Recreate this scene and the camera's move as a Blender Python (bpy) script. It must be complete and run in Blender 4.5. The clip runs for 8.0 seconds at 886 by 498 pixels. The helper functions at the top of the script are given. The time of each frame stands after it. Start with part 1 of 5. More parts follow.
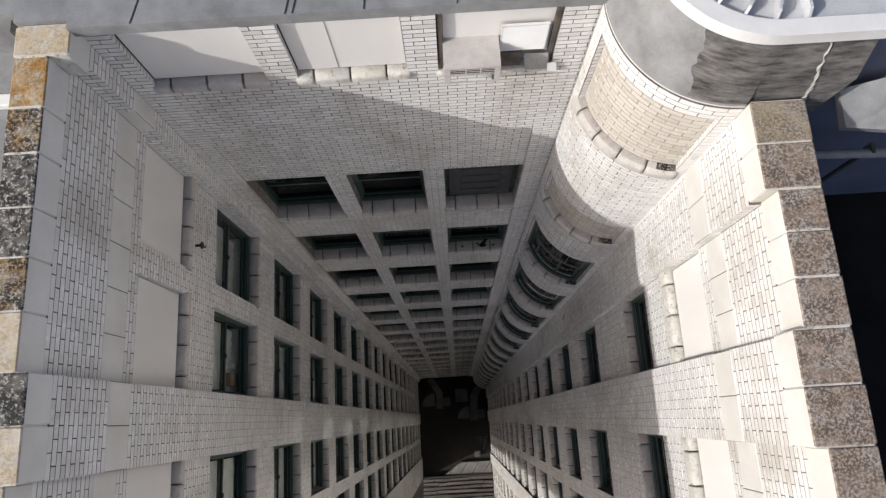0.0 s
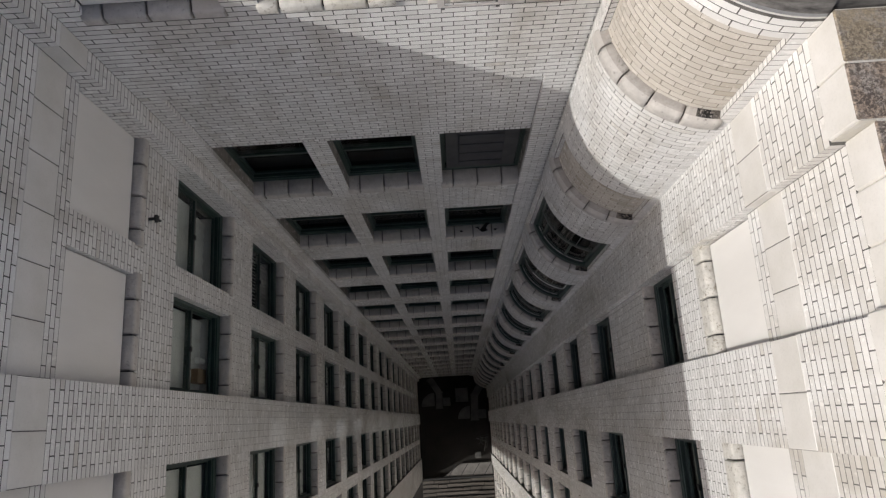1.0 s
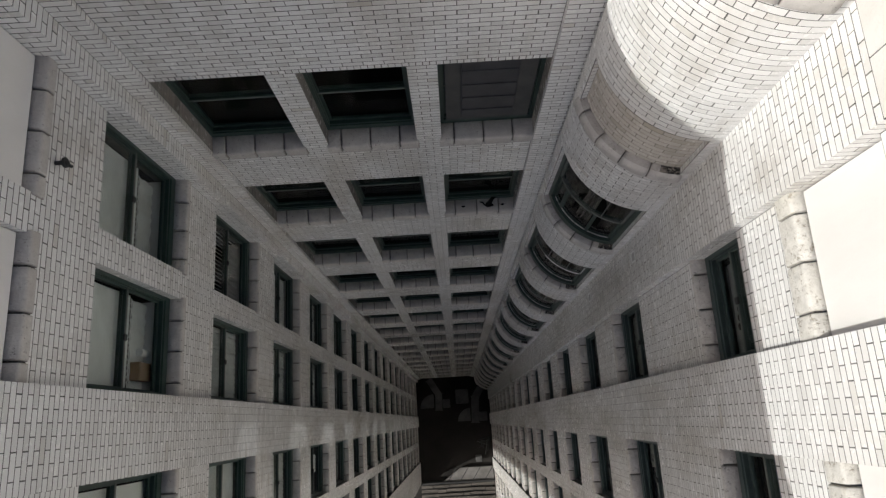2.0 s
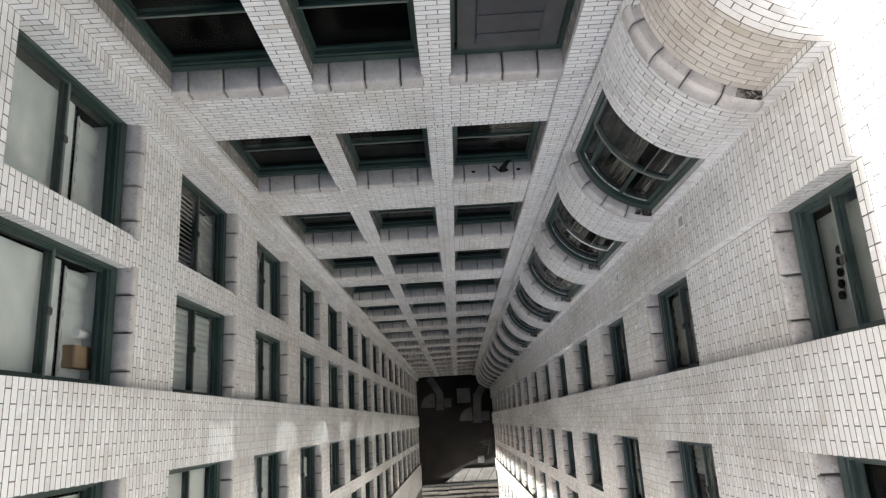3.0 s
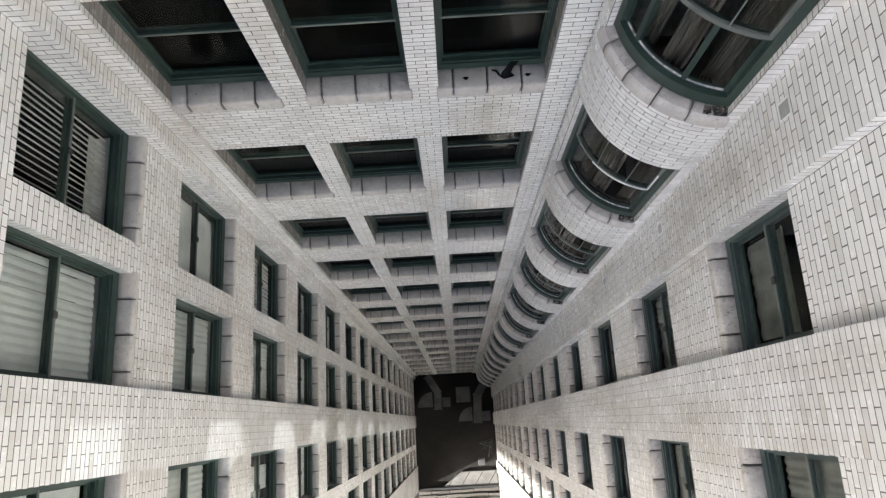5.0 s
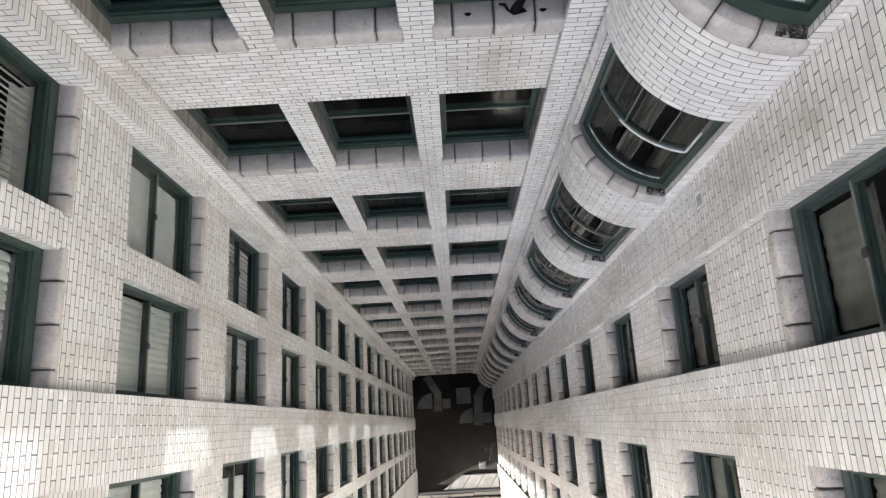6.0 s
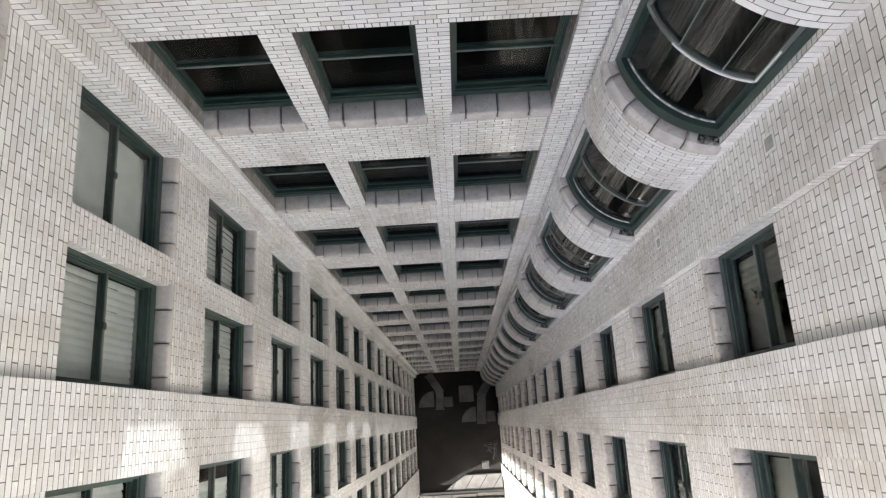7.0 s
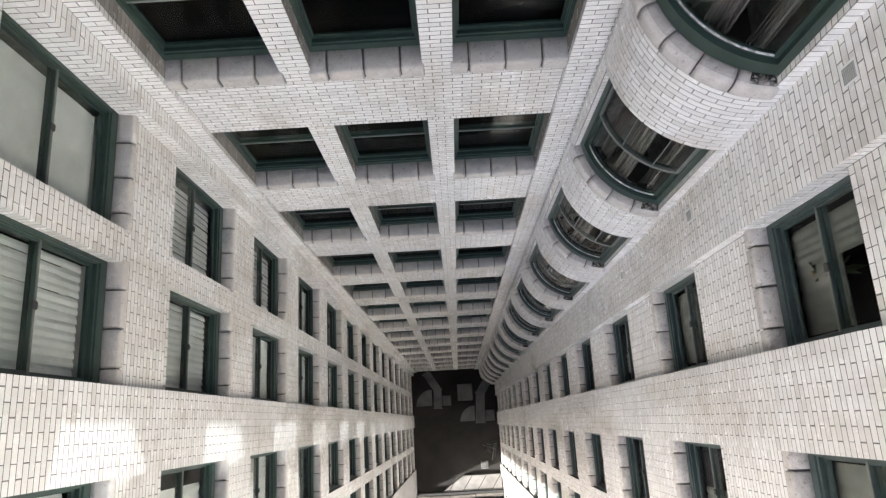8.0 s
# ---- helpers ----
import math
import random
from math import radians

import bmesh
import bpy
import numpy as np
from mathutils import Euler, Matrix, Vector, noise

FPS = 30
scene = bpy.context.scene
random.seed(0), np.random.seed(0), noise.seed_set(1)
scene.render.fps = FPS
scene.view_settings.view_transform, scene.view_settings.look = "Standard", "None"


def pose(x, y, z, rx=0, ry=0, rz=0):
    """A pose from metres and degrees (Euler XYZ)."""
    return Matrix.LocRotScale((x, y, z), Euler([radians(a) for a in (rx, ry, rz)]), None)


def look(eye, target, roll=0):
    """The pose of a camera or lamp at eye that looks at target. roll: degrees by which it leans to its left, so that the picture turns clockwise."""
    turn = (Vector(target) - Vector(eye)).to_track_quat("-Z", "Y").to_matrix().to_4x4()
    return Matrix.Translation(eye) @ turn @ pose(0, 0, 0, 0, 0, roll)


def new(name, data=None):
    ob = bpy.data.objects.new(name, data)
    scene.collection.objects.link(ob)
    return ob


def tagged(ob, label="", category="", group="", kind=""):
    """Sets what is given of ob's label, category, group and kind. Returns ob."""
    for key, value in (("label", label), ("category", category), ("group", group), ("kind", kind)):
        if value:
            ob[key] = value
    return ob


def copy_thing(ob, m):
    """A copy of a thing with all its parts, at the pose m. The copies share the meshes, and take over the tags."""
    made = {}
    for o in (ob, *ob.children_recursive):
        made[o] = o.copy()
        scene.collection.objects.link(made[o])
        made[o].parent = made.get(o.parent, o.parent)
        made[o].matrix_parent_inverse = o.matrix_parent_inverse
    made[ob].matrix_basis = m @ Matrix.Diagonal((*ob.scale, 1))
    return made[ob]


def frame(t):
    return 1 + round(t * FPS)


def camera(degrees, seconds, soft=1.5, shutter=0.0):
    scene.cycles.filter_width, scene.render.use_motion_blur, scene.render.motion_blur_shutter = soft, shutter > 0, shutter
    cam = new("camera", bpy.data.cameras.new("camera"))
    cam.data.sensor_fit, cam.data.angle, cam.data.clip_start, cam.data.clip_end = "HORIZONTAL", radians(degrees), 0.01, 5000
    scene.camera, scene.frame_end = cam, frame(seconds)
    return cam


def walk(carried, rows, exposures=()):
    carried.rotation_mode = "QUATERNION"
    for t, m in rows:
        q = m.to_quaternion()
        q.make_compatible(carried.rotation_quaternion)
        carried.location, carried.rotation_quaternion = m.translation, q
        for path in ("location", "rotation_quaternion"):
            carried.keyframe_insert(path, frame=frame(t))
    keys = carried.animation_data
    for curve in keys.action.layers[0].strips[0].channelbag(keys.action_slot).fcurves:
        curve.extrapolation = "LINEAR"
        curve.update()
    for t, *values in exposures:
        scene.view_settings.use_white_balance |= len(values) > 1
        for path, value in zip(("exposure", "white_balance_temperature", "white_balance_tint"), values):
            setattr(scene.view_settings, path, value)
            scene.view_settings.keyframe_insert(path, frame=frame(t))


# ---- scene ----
cam = camera(67.2, 8.0, 1.3)
PATH = [
    (0, (0.121, 0.087, 10.575), (0.106, 0.581, 8.637), -5.1),
    (0.5, (0.145, 0.07, 9.97), (0.13, 0.564, 8.032), -5.2),
    (1, (0.154, 0.108, 9.303), (0.138, 0.602, 7.365), -5.3),
    (1.5, (0.181, 0.153, 8.405), (0.165, 0.651, 6.468), -5.2),
    (3, (-0.009, 0.133, 5.96), (-0.024, 0.632, 4.024), -5.1),
    (3.5, (-0.001, 0.095, 5.269), (-0.015, 0.593, 3.332), -5.0),
    (4, (0.039, 0.086, 4.569), (0.022, 0.586, 2.632), -5.3),
    (4.5, (0.133, 0.082, 3.885), (0.114, 0.582, 1.948), -5.5),
    (6, (0.154, 0.178, 1.947), (0.133, 0.681, 0.012), -5.6),
    (6.5, (0.122, 0.176, 1.332), (0.098, 0.679, -0.604), -6.0),
    (7, (0.024, 0.132, 0.725), (0.001, 0.634, -1.211), -5.9),
    (7.5, (-0.004, 0.12, 0.173), (-0.024, 0.621, -1.763), -5.7),
    (8, (-0.017, 0.128, -0.358), (-0.034, 0.628, -2.295), -5.2),
]
EXPOSURES = [(0, 0.43, 6600, 9), (0.5, 0.25, 6600, 9), (1.0, 0.11, 6600, 9), (1.5, 0.12, 6600, 8), (1.8, 0.34, 6550, 7), (2.3, 0.78, 6500, 6), (2.8, 1.66, 6450, 5),
             (3.0, 1.92, 6450, 5), (3.5, 2.17, 6450, 5), (4.0, 2.19, 6450, 5), (4.5, 2.23, 6450, 5), (6.0, 2.55, 6500, 7), (7.0, 2.54, 6500, 7), (8.0, 2.74, 6500, 7)]
SKY_STRENGTH, SUN_STRENGTH = 0.13, 2.2
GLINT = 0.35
walk(cam, [(t, look(eye, target, roll)) for t, eye, target, roll in PATH], EXPOSURES)

# ---- light: low sun from the west-south-west, clear sky ----
SUN_WAY = Vector((1.0, 0.42, -0.65)).normalized()
world = bpy.data.worlds.new("sky")
scene.world = world
world.use_nodes = True
sky = world.node_tree.nodes.new("ShaderNodeTexSky")
sky.sky_type = "NISHITA"
sky.sun_disc = False
sky.air_density = 0.45
sky.dust_density = 2.5
sky.ozone_density = 0.2
sky.sun_elevation = math.asin(-SUN_WAY.z)
sky.sun_rotation = math.atan2(-SUN_WAY.x, -SUN_WAY.y)
background = world.node_tree.nodes["Background"]
background.inputs[1].default_value = SKY_STRENGTH
world.node_tree.links.new(sky.outputs[0], background.inputs[0])
sun = new("sun", bpy.data.lights.new("sun", "SUN"))
sun.data.energy = SUN_STRENGTH
sun.data.angle = radians(0.5)
sun.data.color = (1.0, 0.99, 0.975)
sun.matrix_world = look(-SUN_WAY * 60, (0, 0, 0))
# sun thrown back across the court by the south panes of the east wall
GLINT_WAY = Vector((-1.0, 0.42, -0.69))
# one added area lamp per storey stands in for it
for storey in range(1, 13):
    glint = new("glint_lamp", bpy.data.lights.new("glint_lamp", "AREA"))
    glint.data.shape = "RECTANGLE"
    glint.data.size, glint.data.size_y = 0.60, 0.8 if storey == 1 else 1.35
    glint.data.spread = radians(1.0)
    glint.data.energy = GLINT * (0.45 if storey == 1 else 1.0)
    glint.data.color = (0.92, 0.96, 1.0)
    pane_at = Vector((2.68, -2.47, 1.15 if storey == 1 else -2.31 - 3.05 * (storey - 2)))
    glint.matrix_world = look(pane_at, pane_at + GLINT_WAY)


# ---- materials ----
def shader(name, rough=0.5, metal=0.0, spec=0.5):
    m = bpy.data.materials.new(name)
    m.use_nodes = True
    nt = m.node_tree
    b = nt.nodes["Principled BSDF"]
    b.inputs["Roughness"].default_value = rough
    b.inputs["Metallic"].default_value = metal
    b.inputs["Specular IOR Level"].default_value = spec
    return m, nt, b


def node(nt, kind, **values):
    n = nt.nodes.new(kind)
    for key, value in values.items():
        n.inputs[key].default_value = value
    return n


def ramp(nt, source, stops):
    r = nt.nodes.new("ShaderNodeValToRGB")
    el = r.color_ramp.elements
    while len(el) < len(stops):
        el.new(0.5)
    for e, (p, c) in zip(el, stops):
        e.position = p
        e.color = (*c, 1)
    nt.links.new(source, r.inputs[0])
    return r.outputs[0]


def mixed(nt, kind, fac, a, b):
    m = nt.nodes.new("ShaderNodeMix")
    m.data_type = "RGBA"
    m.blend_type = kind
    for socket, value in ((m.inputs[0], fac), (m.inputs[6], a), (m.inputs[7], b)):
        if isinstance(value, (int, float)):
            socket.default_value = value
        elif isinstance(value, tuple):
            socket.default_value = (*value, 1)
        else:
            nt.links.new(value, socket)
    return m.outputs[2]


def place_noise(nt, scale, detail=4.0, rough=0.6, stretch=(1, 1, 1)):
    """Noise over the place itself, so that stains run on from piece to piece."""
    geo = nt.nodes.new("ShaderNodeNewGeometry")
    mp = nt.nodes.new("ShaderNodeMapping")
    mp.inputs["Scale"].default_value = stretch
    nt.links.new(geo.outputs["Position"], mp.inputs[0])
    n = node(nt, "ShaderNodeTexNoise", Scale=scale, Detail=detail, Roughness=rough)
    nt.links.new(mp.outputs[0], n.inputs["Vector"])
    return n.outputs["Fac"]


def relief(nt, b, height, strength, distance=0.01):
    bump = node(nt, "ShaderNodeBump", Strength=strength, Distance=distance)
    nt.links.new(height, bump.inputs["Height"])
    nt.links.new(bump.outputs[0], b.inputs["Normal"])


def brick_material(name, single, pale=(0.80, 0.788, 0.768), dull=(0.70, 0.686, 0.662)):
    """Glazed off-white brick; every brick has its own tone."""
    m, nt, b = shader(name, 0.34)
    if single:
        rnd = nt.nodes.new("ShaderNodeObjectInfo").outputs["Random"]
    else:
        rnd = nt.nodes.new("ShaderNodeNewGeometry").outputs["Random Per Island"]
    own = ramp(nt, rnd, [(0.0, (dull[0] * 0.97, dull[1] * 0.945, dull[2] * 0.90)), (0.03, dull), (0.14, tuple(0.5 * (p + q) for p, q in zip(pale, dull))), (0.5, pale), (1.0, tuple(min(1, p * 1.05) for p in pale))])
    grime = ramp(nt, place_noise(nt, 0.9, 6, 0.65, (1, 1, 0.35)), [(0.30, (0.66, 0.62, 0.56)), (0.52, (1, 1, 1)), (1.0, (1, 1, 1))])
    specks = ramp(nt, place_noise(nt, 55, 3, 0.7), [(0.24, (0.45, 0.42, 0.38)), (0.36, (1, 1, 1)), (1.0, (1, 1, 1))])
    c = mixed(nt, "MULTIPLY", 0.8, own, grime)
    c = mixed(nt, "MULTIPLY", 0.55, c, specks)
    nt.links.new(c, b.inputs["Base Color"])
    rough = ramp(nt, place_noise(nt, 14, 4), [(0.3, (0.11, 0.11, 0.11)), (0.75, (0.34, 0.34, 0.34))])
    nt.links.new(rough, b.inputs["Roughness"])
    relief(nt, b, place_noise(nt, 38, 4), 0.25, 0.004)
    return m


def plain_material(name, a, c, rough=0.6, scale=6.0, metal=0.0, bump=0.2, fine=60.0, stretch=(1, 1, 1), spec=0.5, speck=0.6):
    """A surface of two near tones in large blotches, with fine specks and relief."""
    m, nt, b = shader(name, rough, metal, spec)
    big = ramp(nt, place_noise(nt, scale, 6, 0.62, stretch), [(0.32, a), (0.68, c)])
    tiny = ramp(nt, place_noise(nt, fine, 4, 0.7), [(0.28, (0.72, 0.72, 0.72)), (0.5, (1, 1, 1)), (1.0, (1, 1, 1))])
    nt.links.new(mixed(nt, "MULTIPLY", speck, big, tiny), b.inputs["Base Color"])
    relief(nt, b, place_noise(nt, fine, 4), bump, 0.004)
    return m


def lichen_material(name, stone, dark, spot, cover, grain=46, sparse=0.12, weights=None):
    """Weathered coping stone, speckled with black and ochre lichen; each stone differs."""
    m, nt, b = shader(name, 0.9)
    info = nt.nodes.new("ShaderNodeObjectInfo").outputs["Random"]
    base = ramp(nt, place_noise(nt, 9, 6, 0.7), [(0.3, tuple(0.72 * s for s in stone)), (0.65, stone)])
    ochre = ramp(nt, place_noise(nt, 7, 6, 0.72), [(0.40, (0, 0, 0)), (0.56, (1, 1, 1))])
    own = ramp(nt, info, [(0.45, (0.1, 0.1, 0.1)), (0.7, (0.55, 0.55, 0.55)), (0.9, (1, 1, 1))])
    if weights:
        own = tuple([weights[0]] * 3)
    c = mixed(nt, "MIX", mixed(nt, "MULTIPLY", 1.0, ochre, own), base, spot)
    black = ramp(nt, place_noise(nt, grain, 6, 0.78), [(cover - 0.05, (1, 1, 1)), (cover + 0.03, (0, 0, 0))])
    patchy = ramp(nt, place_noise(nt, 6.5, 5, 0.65), [(0.40, (sparse, sparse, sparse)), (0.53, (1, 1, 1))])
    stone_own = ramp(nt, info, [(0.0, (1, 1, 1)), (0.5, (0.95, 0.95, 0.95)), (0.75, (0.75, 0.75, 0.75)), (1.0, (0.25, 0.25, 0.25))])
    if weights:
        stone_own = tuple([weights[1]] * 3)
    c = mixed(nt, "MIX", mixed(nt, "MULTIPLY", 1.0, mixed(nt, "MULTIPLY", 1.0, black, patchy), stone_own), c, dark)
    nt.links.new(c, b.inputs["Base Color"])
    relief(nt, b, place_noise(nt, 46, 5), 0.6, 0.01)
    return m


BRICK = brick_material("glazed_brick", False)
BRICK_ONE = brick_material("glazed_brick_single", True)
BRICK_CREAM = brick_material("cream_infill_brick", False, (0.60, 0.56, 0.50), (0.52, 0.475, 0.41))
BRICK_DULL = brick_material("dull_grey_brick", False, (0.36, 0.335, 0.31), (0.27, 0.25, 0.23))


def mortar_material():
    """Grey mortar, darker in the upper storeys; west and north joints darkened as if shaded."""
    m, nt, b = shader("grey_mortar", 0.95)
    pale_joint = ramp(nt, place_noise(nt, 9, 6, 0.62), [(0.32, (0.095, 0.091, 0.085)), (0.68, (0.24, 0.23, 0.215))])
    black = ramp(nt, place_noise(nt, 9, 6, 0.62), [(0.32, (0.024, 0.022, 0.020)), (0.68, (0.085, 0.08, 0.073))])
    split = nt.nodes.new("ShaderNodeSeparateXYZ")
    nt.links.new(nt.nodes.new("ShaderNodeNewGeometry").outputs["Position"], split.inputs[0])
    height = nt.nodes.new("ShaderNodeMapRange")
    for key, value in (("From Min", 0.5), ("From Max", 4.2)):
        height.inputs[key].default_value = value
    nt.links.new(split.outputs["Z"], height.inputs["Value"])
    # darkening fades eastwards, imitating shaded joints against the sunlit east wall
    across = nt.nodes.new("ShaderNodeMapRange")
    for key, value in (("From Min", 2.4), ("From Max", 1.0), ("To Min", 0.35)):
        across.inputs[key].default_value = value
    nt.links.new(split.outputs["X"], across.inputs["Value"])
    both = nt.nodes.new("ShaderNodeMath")
    both.operation = "MULTIPLY"
    nt.links.new(height.outputs[0], both.inputs[0])
    nt.links.new(across.outputs[0], both.inputs[1])
    nt.links.new(mixed(nt, "MIX", both.outputs[0], pale_joint, black), b.inputs["Base Color"])
    relief(nt, b, place_noise(nt, 60, 4), 0.2, 0.004)
    return m


MORTAR = mortar_material()
BROWN_MORTAR = plain_material("brown_grey_mortar", (0.16, 0.14, 0.12), (0.28, 0.25, 0.215), 0.95, 9.0)
SILL_NOSE = lichen_material("pale_sill_nose", (0.59, 0.56, 0.525), (0.15, 0.136, 0.123), (0.48, 0.45, 0.42), 0.39, 30)
CREAM_SILL = lichen_material("stained_cream_sill", (0.70, 0.675, 0.625), (0.26, 0.23, 0.18), (0.62, 0.59, 0.52), 0.44, 22)
TERRACOTTA = lichen_material("grey_terracotta", (0.46, 0.43, 0.40), (0.12, 0.108, 0.097), (0.36, 0.332, 0.305), 0.42, 26)
MOTTLED = lichen_material("mottled_grey_terracotta", (0.53, 0.50, 0.465), (0.11, 0.10, 0.09), (0.36, 0.33, 0.30), 0.44, 22, 0.2, (0.7, 0.7))
MOTTLED_NOSE = lichen_material("pitted_pale_terracotta", (0.62, 0.59, 0.555), (0.12, 0.11, 0.10), (0.42, 0.385, 0.35), 0.42, 24, 0.2, (0.6, 0.7))
GRIMY = lichen_material("soot_stained_terracotta", (0.46, 0.43, 0.405), (0.010, 0.009, 0.008), (0.20, 0.165, 0.13), 0.57, 34, 0.3, (0.8, 1.0))
FLAKED = plain_material("flaking_white_paint", (0.10, 0.12, 0.11), (0.80, 0.79, 0.76), 0.7, 16.0, bump=0.4)
CREAM = plain_material("cream_terracotta", (0.62, 0.60, 0.56), (0.72, 0.70, 0.67), 0.45, 2.2, bump=0.12, speck=0.3)
PANEL = plain_material("white_painted_panel", (0.72, 0.70, 0.67), (0.79, 0.772, 0.745), 0.6, 1.6, bump=0.04, stretch=(1, 1, 0.3), speck=0.1)
COPE_PALE = lichen_material("pale_coping_stone", (0.66, 0.60, 0.50), (0.16, 0.12, 0.07), (0.50, 0.36, 0.17), 0.50, 30, 0.1, (0.5, 0.35))
COPE_OCHRE = lichen_material("ochre_lichen_stone", (0.58, 0.50, 0.36), (0.10, 0.06, 0.03), (0.42, 0.22, 0.05), 0.52, 34, 0.3, (1.0, 0.5))
COPE_MIX = lichen_material("ochre_and_black_lichen_stone", (0.55, 0.50, 0.42), (0.025, 0.023, 0.02), (0.42, 0.24, 0.06), 0.55, 32, 0.5, (0.9, 1.0))
COPE_BLACK = lichen_material("black_lichen_stone", (0.58, 0.56, 0.52), (0.022, 0.021, 0.02), (0.45, 0.34, 0.18), 0.57, 34, 0.75, (0.25, 1.0))
COPE_EAST = lichen_material("brown_lichen_stone", (0.47, 0.42, 0.37), (0.09, 0.072, 0.06), (0.34, 0.22, 0.13), 0.525, 48, 0.6, (0.5, 0.95))
COPE_EAST_PALE = lichen_material("pale_brown_lichen_stone", (0.42, 0.385, 0.34), (0.10, 0.08, 0.065), (0.36, 0.28, 0.16), 0.52, 50, 0.4, (0.6, 0.8))
GREEN = plain_material("dark_green_paint", (0.020, 0.038, 0.031), (0.033, 0.058, 0.048), 0.4, 5.0, bump=0.12)
# the green paint again, greyed for the shade on the east windows
GREYED = plain_material("shade_greyed_green", (0.032, 0.049, 0.046), (0.054, 0.076, 0.072), 0.45, 5.0, bump=0.2)
SASH = plain_material("grey_painted_sash", (0.095, 0.108, 0.098), (0.15, 0.162, 0.148), 0.45, 5.0, bump=0.12)
# room darkness is put into this colour
ROOM = plain_material("near_black_room", (0.012, 0.011, 0.010), (0.026, 0.024, 0.0215), 0.95, 1.0, spec=0.1)
BLIND = plain_material("white_blind", (0.66, 0.66, 0.62), (0.74, 0.74, 0.70), 0.6, 4.0, bump=0.05)
CURTAIN = plain_material("pale_curtain", (0.60, 0.615, 0.595), (0.72, 0.73, 0.71), 0.9, 4.0, bump=0.1)
STREAK_CLOTH = plain_material("brown_streak_cloth", (0.04, 0.036, 0.030), (0.13, 0.118, 0.10), 0.9, 9.0, stretch=(1, 1, 0.15))
GREYCLOTH = plain_material("grey_net_curtain", (0.11, 0.112, 0.098), (0.21, 0.21, 0.185), 0.9, 5.0)
GREYSHADE = plain_material("grey_shade_cloth", (0.20, 0.208, 0.198), (0.29, 0.298, 0.285), 0.9, 4.0)
DARKCLOTH = plain_material("dark_cloth", (0.03, 0.03, 0.03), (0.06, 0.055, 0.05), 0.9, 6.0)
MEMBRANE = plain_material("grey_roof_membrane", (0.18, 0.184, 0.188), (0.31, 0.315, 0.32), 0.55, 3.4, bump=0.4)
FELT = plain_material("weathered_roof_felt", (0.035, 0.033, 0.032), (0.21, 0.20, 0.19), 0.9, 5.0, bump=0.7, fine=40.0, stretch=(1, 1, 4))
WHITE_METAL = plain_material("white_painted_metal", (0.70, 0.70, 0.69), (0.80, 0.80, 0.79), 0.4, 3.0, bump=0.03, speck=0.1)
DUSTY = plain_material("dusty_white_metal", (0.46, 0.43, 0.41), (0.60, 0.57, 0.55), 0.55, 5.0, bump=0.1)
ROOF_METAL = plain_material("pale_roof_metal", (0.50, 0.51, 0.53), (0.60, 0.61, 0.63), 0.45, 2.0, bump=0.08)
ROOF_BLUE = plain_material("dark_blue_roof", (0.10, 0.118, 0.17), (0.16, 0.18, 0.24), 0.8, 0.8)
STEEL = plain_material("galvanised_duct", (0.06, 0.059, 0.058), (0.13, 0.128, 0.125), 0.6, 1.2, 0.2, 0.1)
VENT = plain_material("grey_painted_vent", (0.30, 0.30, 0.29), (0.42, 0.42, 0.40), 0.6, 8.0)
CARD = plain_material("brown_cardboard", (0.24, 0.16, 0.09), (0.32, 0.22, 0.13), 0.9, 6.0)
LEAF = plain_material("dark_leaf", (0.03, 0.05, 0.02), (0.07, 0.10, 0.04), 0.5, 20.0)
PAVING = plain_material("court_shade_paving", (0.012, 0.0105, 0.009), (0.030, 0.026, 0.0225), 0.9, 0.5, bump=0.3)
BOARD = plain_material("weathered_board", (0.05, 0.044, 0.038), (0.15, 0.135, 0.12), 0.85, 1.4, bump=0.3, stretch=(0.3, 4, 1))
RUSTY = plain_material("dark_brown_wood", (0.05, 0.042, 0.036), (0.15, 0.125, 0.105), 0.8, 9.0, bump=0.3)
LIT_GROUND = plain_material("lit_ground_concrete", (0.13, 0.122, 0.115), (0.22, 0.21, 0.20), 0.9, 1.5, bump=0.3)
BLACK = plain_material("matt_black", (0.005, 0.005, 0.005), (0.009, 0.009, 0.009), 0.8, 9.0, spec=0.1)
SHEET = plain_material("dull_grey_sheet", (0.035, 0.035, 0.04), (0.06, 0.06, 0.066), 0.6, 3.0)
SHEET_PALE = plain_material("dull_pale_board", (0.05, 0.05, 0.05), (0.08, 0.08, 0.08), 0.7, 3.0)
DARK = plain_material("dark_grille", (0.02, 0.02, 0.02), (0.035, 0.035, 0.035), 0.6, 8.0)
ROUGHCAST = plain_material("unseen_block_grey", (0.03, 0.029, 0.028), (0.055, 0.053, 0.05), 0.9, 0.7, bump=0.3)


def glass_material(name, ior):
    m, nt, b = shader(name, 0.02)
    b.inputs["Base Color"].default_value = (0.92, 0.95, 0.935, 1)
    b.inputs["Transmission Weight"].default_value = 1.0
    b.inputs["IOR"].default_value = ior
    wave = place_noise(nt, 2.0, 1)
    relief(nt, b, wave, 0.04, 0.02)
    return m


GLASS = glass_material("window_glass", 1.11)
BAY_GLASS = glass_material("curved_window_glass", 1.16)


